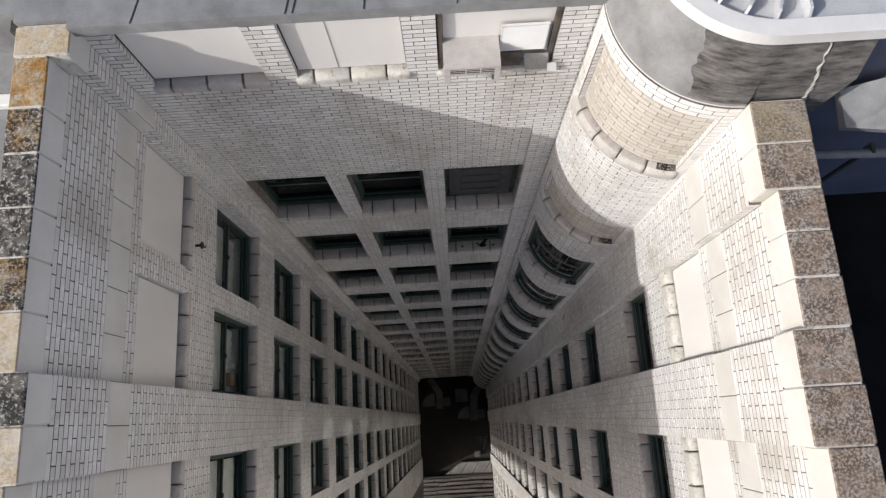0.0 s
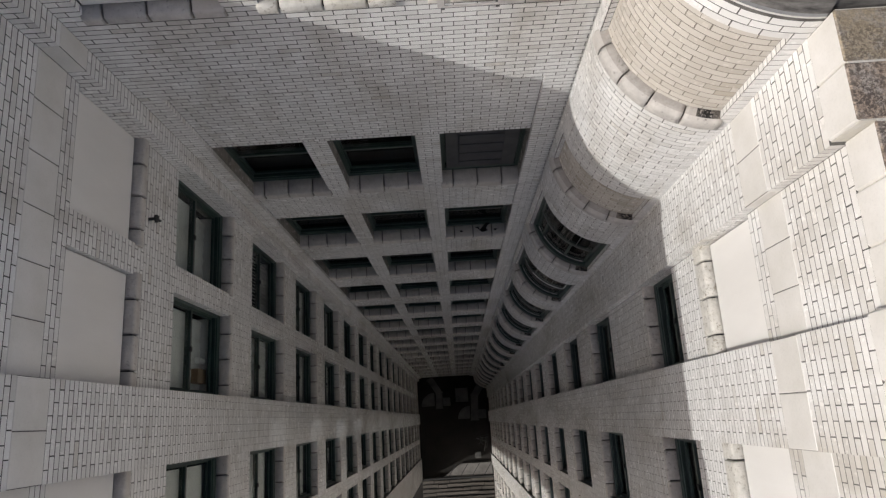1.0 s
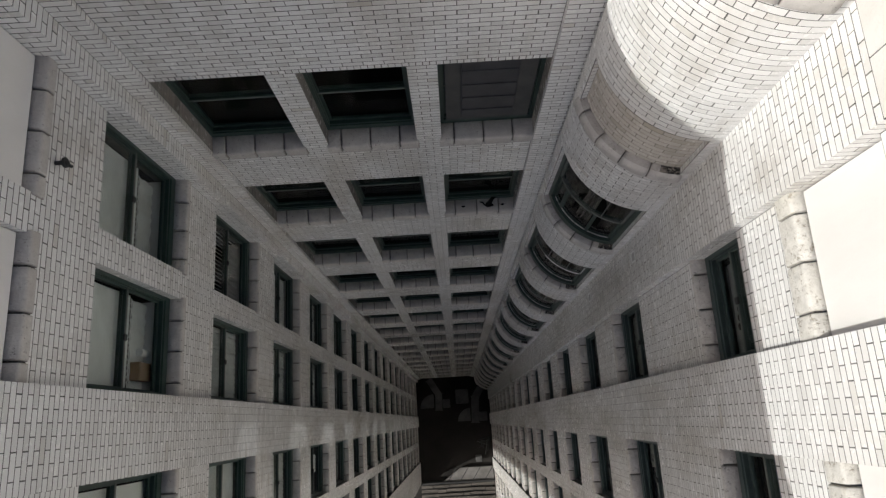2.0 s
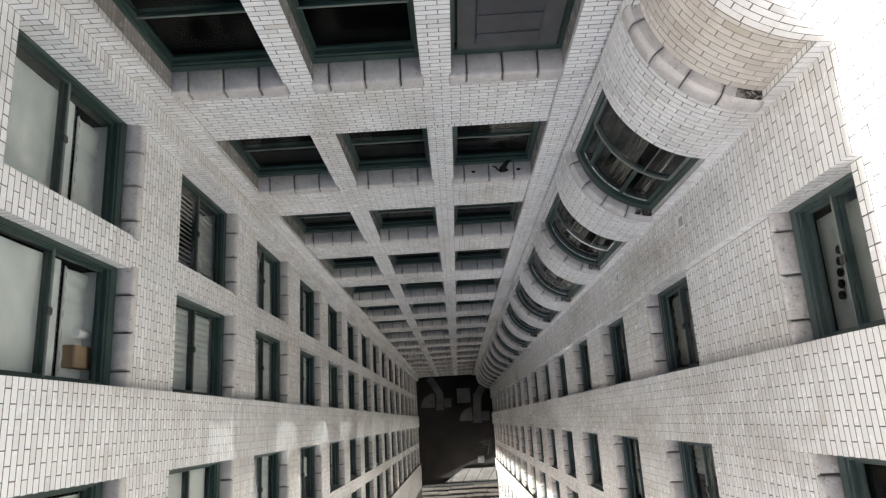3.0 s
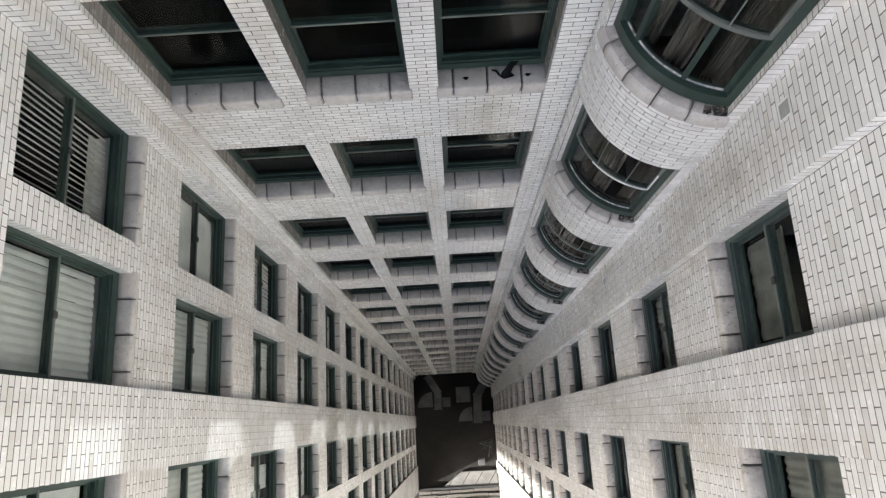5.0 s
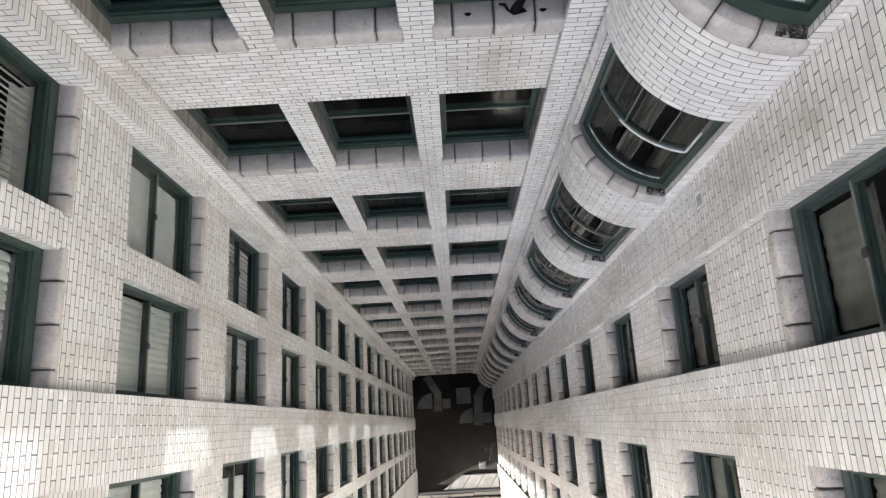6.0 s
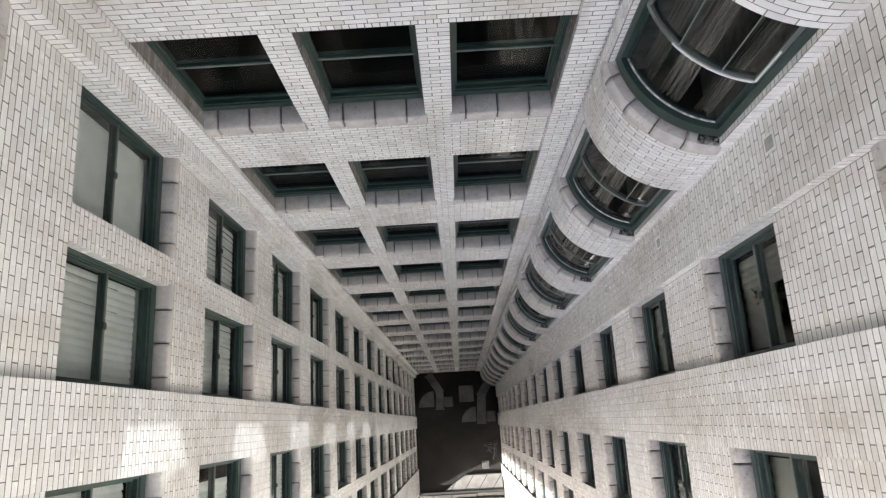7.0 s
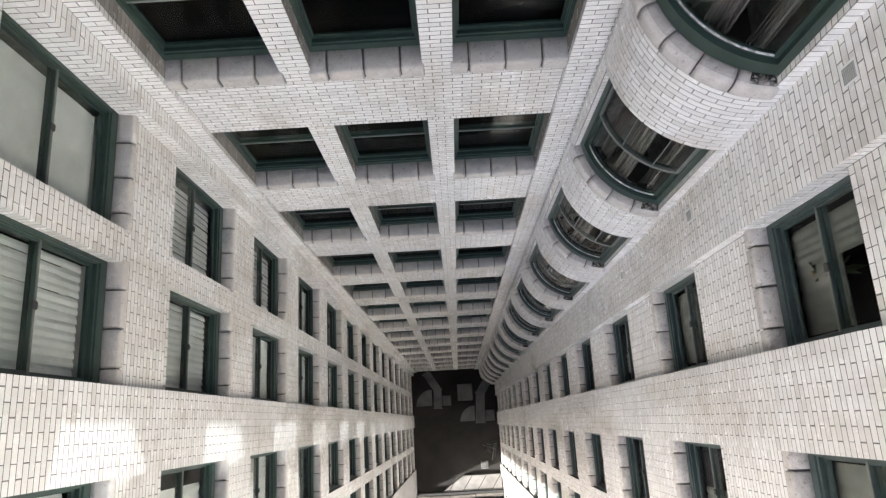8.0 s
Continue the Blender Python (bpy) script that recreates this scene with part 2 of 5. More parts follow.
# ---- mesh tools ----
class Solid:
    """Collects corners and faces of one mesh."""

    def __init__(self):
        self.v, self.f, self.m = [], [], []

    def box(self, a, b, slot=0, top_slot=None):
        n = len(self.v)
        (x0, y0, z0), (x1, y1, z1) = a, b
        x0, x1 = min(x0, x1), max(x0, x1)
        y0, y1 = min(y0, y1), max(y0, y1)
        z0, z1 = min(z0, z1), max(z0, z1)
        self.v += [(x0, y0, z0), (x1, y0, z0), (x1, y1, z0), (x0, y1, z0), (x0, y0, z1), (x1, y0, z1), (x1, y1, z1), (x0, y1, z1)]
        for q in ((0, 3, 2, 1), (4, 5, 6, 7), (0, 1, 5, 4), (1, 2, 6, 5), (2, 3, 7, 6), (3, 0, 4, 7)):
            self.f.append([n + i for i in q])
            self.m.append(slot)
        if top_slot is not None:
            self.m[-5] = top_slot
        return self

    def soft_box(self, a, b, r, slot=0, top_slot=None):
        """A box with chamfered edges along its top and bottom rims and corners."""
        (x0, y0, z0), (x1, y1, z1) = a, b
        rings = [(z0, r), (z0 + r, 0), (z1 - r, 0), (z1, r)]
        n = len(self.v)
        for z, i in rings:
            e = r if i == 0 else r
            xs0, xs1, ys0, ys1 = x0 + i, x1 - i, y0 + i, y1 - i
            self.v += [(xs0 + e, ys0, z), (xs1 - e, ys0, z), (xs1, ys0 + e, z), (xs1, ys1 - e, z),
                       (xs1 - e, ys1, z), (xs0 + e, ys1, z), (xs0, ys1 - e, z), (xs0, ys0 + e, z)]
        for k in range(3):
            for i in range(8):
                j = (i + 1) % 8
                self.f.append([n + 8 * k + i, n + 8 * k + j, n + 8 * k + 8 + j, n + 8 * k + 8 + i])
                self.m.append(slot if k < 2 or top_slot is None else top_slot)
        self.f.append([n + i for i in range(7, -1, -1)])
        self.m.append(slot)
        self.f.append([n + 24 + i for i in range(8)])
        self.m.append(slot if top_slot is None else top_slot)
        return self

    def sweep(self, rings, slot=0, closed=True, caps=True):
        """Joins rings of equal length, one after the other."""
        n, k = len(self.v), len(rings[0])
        for r in rings:
            self.v += [tuple(p) for p in r]
        for i in range(len(rings) - 1):
            for j in range(k if closed else k - 1):
                jj = (j + 1) % k
                self.f.append([n + i * k + j, n + i * k + jj, n + (i + 1) * k + jj, n + (i + 1) * k + j])
                self.m.append(slot)
        if caps and closed:
            self.f.append([n + j for j in range(k - 1, -1, -1)])
            self.f.append([n + (len(rings) - 1) * k + j for j in range(k)])
            self.m += [slot, slot]
        return self

    def tube(self, a, b, r, sides=10, slot=0):
        a, b = Vector(a), Vector(b)
        q = (b - a).to_track_quat("Z", "Y")
        rings = []
        for c in (a, b):
            rings.append([c + q @ Vector((r * math.cos(2 * math.pi * i / sides), r * math.sin(2 * math.pi * i / sides), 0)) for i in range(sides)])
        return self.sweep(rings, slot)

    def mesh(self, name, *mats):
        me = bpy.data.meshes.new(name)
        me.from_pydata(self.v, [], self.f)
        for m in mats:
            me.materials.append(m)
        if len(mats) > 1:
            me.polygons.foreach_set("material_index", self.m)
        me.update()
        bm = bmesh.new()
        bm.from_mesh(me)
        bmesh.ops.recalc_face_normals(bm, faces=bm.faces)
        bm.to_mesh(me)
        bm.free()
        return me


def part(name, data, parent, label="", kind=""):
    ob = new(name, data)
    ob.parent = parent
    return tagged(ob, label, kind=kind)


def thing(name, label, category, group="", kind="", at=(0, 0, 0), data=None):
    ob = new(name, data)
    ob.location = at
    return tagged(ob, label, category, group, kind)


# ---- the plan, in metres; z = 0 lies near the sills of the first full storey ----
COURSE = 3.05 / 45            # brick course with its joint
BRICK_L = 0.2033              # brick length with its joint
STOREY = 3.05
TOP = 5.33                    # underside of the copings
COPE = 5.66                   # top of the copings
GROUND = -47.3
ROWS = 16


def lintel(k):
    """Height of the window heads in storey k (1 is the uppermost with windows)."""
    return 1.6 - STOREY * (k - 1)


X_WEST, X_WEST_PIER, X_WEST_CORNER = -3.12, -3.03, -2.95
Y_RETURN, Y_NORTH, Y_FIELD, Y_SASH = 3.27, 3.49, 3.555, 3.74
X_EAST, X_EAST_PIER, X_EAST_PILASTER = 2.70, 2.61, 2.60
Y_EAST_RETURN, Y_BAY_END = 1.64, 2.40
W_PIER, E_PIER = (-0.20, 0.595), (-0.255, 0.55)
W_OPEN = [(0.595, 1.75), (2.08, 3.27), (-1.355, -0.20), (-2.875, -1.685)]
E_OPEN = [(0.55, 1.64), (-1.36, -0.255), (-2.80, -1.69), (-4.71, -3.60), (-6.15, -5.04), (-8.06, -6.95), (-9.50, -8.39)]
N_OPEN = [(-2.728, -1.585), (-1.28, -0.175), (0.13, 1.27)]
W_SOUTH, E_SOUTH = -4.55, -12.0
BAY_C, BAY_R, BAY_IN = (2.60, 3.42), 1.02, 0.95
W_DEEP, N_DEEP, E_DEEP = 30 * COURSE, 29 * COURSE, 24 * COURSE
E_LOWER = 2 * COURSE          # the east window heads lie this much lower
E_RAISED, E_FIRST_DEEP = 4 * COURSE, 17 * COURSE   # the first storey of the east wall has lower windows with raised heads
R0_HEAD, R0_SILL = 1.6 + 33 * COURSE, 1.6 + 13 * COURSE
E_R0_SILL = 1.6 + 14 * COURSE
N_R0_SILL, N_R0_HEAD = 4.42, 5.60
N_STEP = 1.6 + 21 * COURSE    # above this the north wall stands flush with its pilasters
BAND = (4.04, 4.46)           # smooth terracotta band below the copings


# ---- walls: mortared core with openings, faced with single bricks ----
class Flat:
    """A flat face: u runs along it, n stands out of it."""

    def __init__(self, origin, along, out):
        self.o, self.u, self.n = np.array(origin, float), np.array(along, float), np.array(out, float)
        self.segments = 1

    def at(self, u, n, z):
        p = self.o + self.u * u + self.n * n
        return (p[0], p[1], z)


class Round:
    """The face of the rounded bay; u is the arc length."""

    def __init__(self, centre, radius):
        self.c, self.r = centre, radius
        self.segments = 3

    def at(self, u, n, z):
        a = u / self.r
        return (self.c[0] + (self.r + n) * math.cos(a), self.c[1] + (self.r + n) * math.sin(a), z)


rng = random.Random(11)
GROOVE = 0.006                # open mortar joint in the inner corners
BED, HEAD, PROUD = 0.0095, 0.0084, 0.0010


def brick_solid(verts, faces, face, u0, u1, z0, z1, lift, segments):
    """One brick with a small arris all round its face."""
    n, s = len(verts), segments
    e = 0.0005
    if s > 1:
        lift += 0.0016
    tilt_u, tilt_z = rng.uniform(-0.0004, 0.0004), rng.uniform(-0.0002, 0.0002)
    skew = [rng.uniform(-0.0007, 0.0007) for _ in range(4)]
    for depth, inset in ((-0.004, 0.0), (PROUD + lift - e, 0.0), (PROUD + lift, e)):
        for up, z in ((-1, z0 + inset), (1, z1 - inset)):
            for i in range(s + 1):
                f = 2.0 * i / s - 1
                u = u0 + inset + (u1 - u0 - 2 * inset) * i / s
                lean = tilt_u * f + tilt_z * up if depth > 0 else 0.0
                verts.append(face.at(u, depth + lean, z + skew[(1 + up) + (0 if f < 0 else 1)]))
    k = s + 1
    for i in range(s):
        faces.append((n + 4 * k + i, n + 4 * k + i + 1, n + 5 * k + i + 1, n + 5 * k + i))
    for ring in (0, 2 * k):
        b, t = n + ring, n + ring + k
        B, T = b + 2 * k, t + 2 * k
        for i in range(s):
            faces.append((b + i, b + i + 1, B + i + 1, B + i))
            faces.append((t + i + 1, t + i, T + i, T + i + 1))
        faces.append((t, b, B, T))
        faces.append((b + s, t + s, T + s, B + s))


class Facing:
    """All bricks of one wall; some stretches become bricks of their own."""

    def __init__(self, mat=BRICK, name="brickwork", label="off-white glazed bricks in dark mortar"):
        self.v, self.f, self.single = [], [], []
        self.mat, self.name, self.label = mat, name, label

    def lay(self, face, u0, u1, z0, z1, holes=(), heads=(), single=None, length=BRICK_L, head=BRICK_L / 2):
        c0, c1 = round((z0 - 1.6) / COURSE), round((z1 - 1.6) / COURSE)
        head_courses = {round((h - 1.6) / COURSE) for h in heads}
        for c in range(c0, c1):
            za = 1.6 + c * COURSE
            mid = za + COURSE / 2
            spans = [(u0, u1)]
            for a, b, lo, hi in holes:
                if lo < mid < hi:
                    cut = []
                    for p, q in spans:
                        if b <= p or a >= q:
                            cut.append((p, q))
                            continue
                        if a > p:
                            cut.append((p, a))
                        if b < q:
                            cut.append((b, q))
                    spans = cut
            size = head if c in head_courses else length
            for p, q in spans:
                anchor = u0 + (size / 2 if c % 2 else 0.0)
                i = math.floor((p - anchor) / size)
                while anchor + i * size < q - 1e-6:
                    a, b = max(p, anchor + i * size), min(q, anchor + (i + 1) * size)
                    i += 1
                    if b - a < 0.03 and q - p > 0.06:
                        continue
                    a, b = (p if a - p < 0.03 else a), (q if q - b < 0.03 else b)
                    whole = abs(b - a - BRICK_L) < 1e-4
                    lift = rng.uniform(-0.0002, 0.0003)
                    if single and whole and single[0] < mid < single[1] and len(self.single) < 300:
                        self.single.append((face, (a + b) / 2, mid, lift))
                        continue
                    g, h = BED / 2, HEAD / 2 + rng.uniform(-0.002, 0.002)
                    ga, gb = (0.0 if a <= p + 1e-6 else h), (0.0 if b >= q - 1e-6 else h)
                    d = rng.uniform(-0.001, 0.001)
                    brick_solid(self.v, self.f, face, a + ga, b - gb, za + g + d, za + COURSE - g + d, lift, face.segments)

    def build(self, wall):
        me = bpy.data.meshes.new(self.name)
        me.from_pydata(self.v, [], self.f)
        me.materials.append(self.mat)
        part(self.name, me, wall, self.label, "stuff")
        shared = {}
        for face, u, z, lift in self.single:
            if isinstance(face, Round):
                if "round" not in shared:
                    vs, fs = [], []
                    h = (BRICK_L - HEAD) / 2
                    brick_solid(vs, fs, Round((0, 0), face.r), -h, h, -(COURSE - BED) / 2, (COURSE - BED) / 2, 0, 3)
                    shared["round"] = bpy.data.meshes.new("brick")
                    shared["round"].from_pydata(vs, [], fs)
                    shared["round"].materials.append(BRICK_ONE)
                m = Matrix.Translation((face.c[0], face.c[1], z)) @ Matrix.Rotation(u / face.r, 4, "Z")
                ob = new("brick", shared["round"])
            else:
                if "flat" not in shared:
                    vs, fs = [], []
                    h = (BRICK_L - HEAD) / 2
                    brick_solid(vs, fs, Flat((0, 0, 0), (1, 0, 0), (0, -1, 0)), -h, h, -(COURSE - BED) / 2, (COURSE - BED) / 2, 0, 1)
                    shared["flat"] = bpy.data.meshes.new("brick")
                    shared["flat"].from_pydata(vs, [], fs)
                    shared["flat"].materials.append(BRICK_ONE)
                x, y, _ = face.at(u, lift, 0)
                m = Matrix.Translation((x, y, z)) @ Matrix.Rotation(math.atan2(face.n[1], face.n[0]) + math.pi / 2, 4, "Z")
                ob = new("brick", shared["flat"])
            ob.parent = wall
            ob.matrix_basis = m


def core(solid, along, face, back, u0, u1, z0, z1, holes=()):
    """Upright slab between face and back with rectangular openings, as butted blocks."""
    cuts = sorted({u0, u1, *[u for h in holes for u in h[:2] if u0 < u < u1]})
    for a, b in zip(cuts, cuts[1:]):
        spans, m = [(z0, z1)], (a + b) / 2
        for ha, hb, lo, hi in holes:
            if ha < m < hb:
                spans = [s for p, q in spans for s in ((p, min(q, lo)), (max(p, hi), q)) if s[1] - s[0] > 1e-6]
        for p, q in spans:
            if along == "y":
                solid.box((face, a, p), (back, b, q))
            else:
                solid.box((a, face, p), (b, back, q))


def holes_for(opens, deep, rows=ROWS, lower=0.0):
    return [(a, b, lintel(k) - lower - deep, lintel(k) - lower) for a, b in opens for k in range(1, rows + 1)]


HEADS = [lintel(k) for k in range(1, ROWS + 1)]
E_HEADS = [1.6 - E_LOWER + E_RAISED] + [h - E_LOWER for h in HEADS[1:]]
band_hole = [(-99, 99, BAND[0], BAND[1])]
w_holes = holes_for(W_OPEN, W_DEEP) + [(a, b, R0_SILL, R0_HEAD) for a, b in W_OPEN]
e_holes = [h for h in holes_for(E_OPEN, E_DEEP, lower=E_LOWER) if h[3] < 0] + [(a, b, 1.6 - E_LOWER + E_RAISED - E_FIRST_DEEP, 1.6 - E_LOWER + E_RAISED) for a, b in E_OPEN] + [(a, b, E_R0_SILL, R0_HEAD) for a, b in E_OPEN]
n_holes = holes_for(N_OPEN, N_DEEP)
n_top_holes = [(a, b, N_R0_SILL, N_R0_HEAD + 0.2) for a, b in N_OPEN]

# west wall
s = Solid()
W_BACK = -3.50
for a, b, face in ((-2.875, -0.20, X_WEST), (-0.20, 0.595, X_WEST_PIER), (0.595, 3.27, X_WEST), (3.27, 3.49, X_WEST_CORNER), (W_SOUTH, -2.875, X_WEST_PIER)):
    core(s, "y", face, W_BACK, a, b, GROUND, TOP, [h for h in w_holes if h[0] >= a - 1e-6 and h[1] <= b + 1e-6])
wall_west = thing("wall_west", "high light-court wall of off-white glazed brick with projecting piers", "wall", kind="structure", data=s.mesh("wall_west", MORTAR))
fw = Facing()
west = lambda x: Flat((x, 0, 0), (0, 1, 0), (1, 0, 0))
south = lambda y: Flat((0, y, 0), (1, 0, 0), (0, -1, 0))
fw.lay(west(X_WEST_PIER), *W_PIER, GROUND, TOP, band_hole, single=(-2.6, 2.4))
fw.lay(west(X_WEST), 0.595 + GROOVE, 3.27 - GROOVE, GROUND, TOP, band_hole + w_holes, HEADS)
fw.lay(west(X_WEST), -2.875 + GROOVE, -0.20 - GROOVE, GROUND, TOP, band_hole + w_holes, HEADS)
fw.lay(west(X_WEST_CORNER), 3.27, 3.49 - GROOVE, GROUND, TOP, band_hole)
fw.lay(west(X_WEST_PIER), W_SOUTH, -2.875, GROUND, TOP, band_hole)
fw.lay(south(Y_RETURN), -3.23, X_WEST_CORNER, GROUND, TOP, band_hole)
for a, b in ((1.75, 2.08), (-1.685, -1.355)):
    fw.lay(Flat((0, a, 0), (1, 0, 0), (0, -1, 0)), -3.23, X_WEST, lintel(ROWS) - W_DEEP, R0_HEAD, [(-9, 9, lintel(k + 1), lintel(k) - W_DEEP) for k in range(0, ROWS)])

# north wall
s = Solid()
N_BACK = 3.95
core(s, "x", Y_NORTH, N_BACK, W_BACK, -2.728, GROUND, TOP)
core(s, "x", Y_FIELD, N_BACK, -2.728, 1.27, GROUND, N_STEP, n_holes)
core(s, "x", Y_NORTH, N_BACK, -2.728, 1.27, N_STEP, N_R0_HEAD, n_top_holes)
core(s, "x", Y_NORTH, N_BACK, 1.27, 1.62, GROUND, N_R0_HEAD)
core(s, "x", 3.62, N_BACK, 1.62, 3.05, GROUND, N_R0_HEAD)
s.box((W_BACK, Y_NORTH, TOP), (-2.728, N_BACK, N_R0_HEAD))
wall_north = thing("wall_north", "light-court wall of off-white glazed brick with three bays of windows", "wall", kind="structure", data=s.mesh("wall_north", MORTAR))
fn = Facing()
fn.lay(south(Y_FIELD), -2.728 + GROOVE, 1.27 - GROOVE, GROUND, N_STEP, n_holes, HEADS, single=(-1.5, 1.6 + 18 * COURSE), head=COURSE)
fn.lay(south(Y_NORTH), -2.728, 1.27, N_STEP, N_R0_HEAD, n_top_holes)
fn.lay(south(Y_NORTH), X_WEST_CORNER, -2.728, GROUND, N_R0_HEAD)
fn.lay(south(Y_NORTH), 1.27, 1.62, GROUND, N_R0_HEAD)
for a, b in N_OPEN:
    fn.lay(Flat((a, 0, 0), (0, 1, 0), (1, 0, 0)), Y_NORTH, Y_NORTH + 0.062, N_R0_SILL, N_R0_HEAD)
    fn.lay(Flat((b, 0, 0), (0, 1, 0), (-1, 0, 0)), Y_NORTH, Y_NORTH + 0.062, N_R0_SILL, N_R0_HEAD)
# the reveals are of dull grey brick, one brick deep
fr = Facing(BRICK_DULL, "reveal_brickwork", "dull grey bricks of the window reveals")
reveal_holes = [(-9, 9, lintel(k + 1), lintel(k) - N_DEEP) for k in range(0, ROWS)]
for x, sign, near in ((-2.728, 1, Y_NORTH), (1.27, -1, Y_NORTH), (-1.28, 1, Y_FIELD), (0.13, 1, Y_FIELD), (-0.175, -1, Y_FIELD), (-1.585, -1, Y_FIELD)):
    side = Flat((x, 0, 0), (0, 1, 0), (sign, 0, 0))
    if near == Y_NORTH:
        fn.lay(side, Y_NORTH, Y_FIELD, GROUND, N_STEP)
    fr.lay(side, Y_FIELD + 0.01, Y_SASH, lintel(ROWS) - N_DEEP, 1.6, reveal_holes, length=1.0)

# east wall
s = Solid()
E_BACK = 3.04
for a, b, face in ((Y_EAST_RETURN, Y_BAY_END, X_EAST_PILASTER), (0.55, Y_EAST_RETURN, X_EAST), (-0.255, 0.55, X_EAST_PIER), (-2.80, -0.255, X_EAST), (-3.60, -2.80, X_EAST_PIER), (-6.15, -3.60, X_EAST), (-6.95, -6.15, X_EAST_PIER), (-9.50, -6.95, X_EAST), (E_SOUTH, -9.50, X_EAST_PIER)):
    core(s, "y", face, E_BACK, a, b, GROUND, TOP, [h for h in e_holes if h[0] >= a - 1e-6 and h[1] <= b + 1e-6])
core(s, "y", 2.66, E_BACK, Y_BAY_END, 3.62, GROUND, TOP)
wall_east = thing("wall_east", "light-court wall of off-white glazed brick, sunlit near the top", "wall", kind="structure", data=s.mesh("wall_east", MORTAR))
fe = Facing()
east = lambda x: Flat((x, 0, 0), (0, 1, 0), (-1, 0, 0))
fe.lay(east(X_EAST_PIER), *E_PIER, GROUND, TOP, band_hole, single=(-2.6, 2.4))
fe.lay(east(X_EAST_PILASTER), Y_EAST_RETURN, Y_BAY_END, GROUND, TOP, band_hole)
fe.lay(east(X_EAST), 0.55 + GROOVE, Y_EAST_RETURN - GROOVE, GROUND, TOP, band_hole + e_holes, E_HEADS)
fe.lay(east(X_EAST), -2.80 + GROOVE, -0.255 - GROOVE, GROUND, TOP, band_hole + e_holes, E_HEADS)
for a, b in ((-3.60, -2.80), (-6.95, -6.15), (E_SOUTH, -9.50)):
    fe.lay(east(X_EAST_PIER), a, b, GROUND, TOP, band_hole)
for a, b in ((-6.15, -3.60), (-9.50, -6.95)):
    fe.lay(east(X_EAST), a, b, GROUND, TOP, band_hole + e_holes, E_HEADS)
fe.lay(south(Y_EAST_RETURN), X_EAST_PILASTER, X_EAST + 0.10, GROUND, TOP, band_hole)

# rounded stair bay in the corner
def bay_sill(j):
    return 4.15 if j < 0 else 1.22 - STOREY * j


def bay_head(j):
    return 5.33 if j < 0 else 2.0 if j == 0 else bay_sill(j - 1) - 0.2 - 15 * COURSE


BAY_A0, BAY_A1 = math.radians(178), math.radians(270)
OPEN_A0, OPEN_A1 = math.radians(187), math.radians(264)
BAY_ROWS = 16


def bay_point(r, a, z):
    return (BAY_C[0] + r * math.cos(a), BAY_C[1] + r * math.sin(a), z)


def bay_sector(solid, r0, r1, a0, a1, z0, z1, steps=30, slot=0):
    rings = []
    for i in range(steps + 1):
        a = a0 + (a1 - a0) * i / steps
        rings.append([bay_point(r0, a, z0), bay_point(r1, a, z0), bay_point(r1, a, z1), bay_point(r0, a, z1)])
    return solid.sweep(rings, slot)


s = Solid()
fb = Facing()
fi = Facing(BRICK_CREAM, "infill_brickwork", "dull cream bricks closing the top openings")
front = Round(BAY_C, BAY_R)
top_z = 5.56
levels = [(j, bay_head(j), bay_sill(j)) for j in range(-1, BAY_ROWS)]
upper = top_z
for j, head, sill in levels:
    bay_sector(s, 0.86, BAY_R, BAY_A0, BAY_A1, head, upper)
    bay_sector(s, 0.86, BAY_R, BAY_A0, OPEN_A0, sill - 0.2, head, 3)
    bay_sector(s, 0.86, BAY_R, OPEN_A1, BAY_A1, sill - 0.2, head, 3)
    upper = sill - 0.2
bay_sector(s, 0.86, BAY_R, BAY_A0, BAY_A1, GROUND, upper)
for j, head, sill in levels[:2]:
    bay_sector(s, 0.80, BAY_IN, OPEN_A0, OPEN_A1, sill - 0.2, head, 30, 2)
bay_sector(s, 0.90, BAY_R + 0.002, BAY_A0, BAY_A1, top_z, top_z + 0.012, 30, 1)
wall_bay = thing("wall_bay", "rounded stair bay of off-white glazed brick with curved windows", "wall", kind="structure", data=s.mesh("wall_bay", MORTAR, CREAM, BROWN_MORTAR))
bay_holes = [(OPEN_A0 * BAY_R, OPEN_A1 * BAY_R, sill - 0.2, head) for j, head, sill in levels]
fb.lay(front, BAY_A0 * BAY_R, BAY_A1 * BAY_R, GROUND, top_z, bay_holes, single=(-9.5, 0.9))
blind = Round(BAY_C, BAY_IN)
for j, head, sill in levels[:2]:
    fi.lay(blind, OPEN_A0 * BAY_IN, OPEN_A1 * BAY_IN, sill - 0.05, head)
for a, sign in ((OPEN_A0, 1), (OPEN_A1, -1)):
    side = Flat((BAY_C[0], BAY_C[1], 0), (math.cos(a), math.sin(a), 0), (-sign * math.sin(a), sign * math.cos(a), 0))
    fb.lay(side, 0.955, BAY_R - 0.01, bay_sill(BAY_ROWS - 1) - 0.2, top_z, [(-9, 9, levels[i + 1][1], levels[i][2] - 0.2) for i in range(len(levels) - 1)])


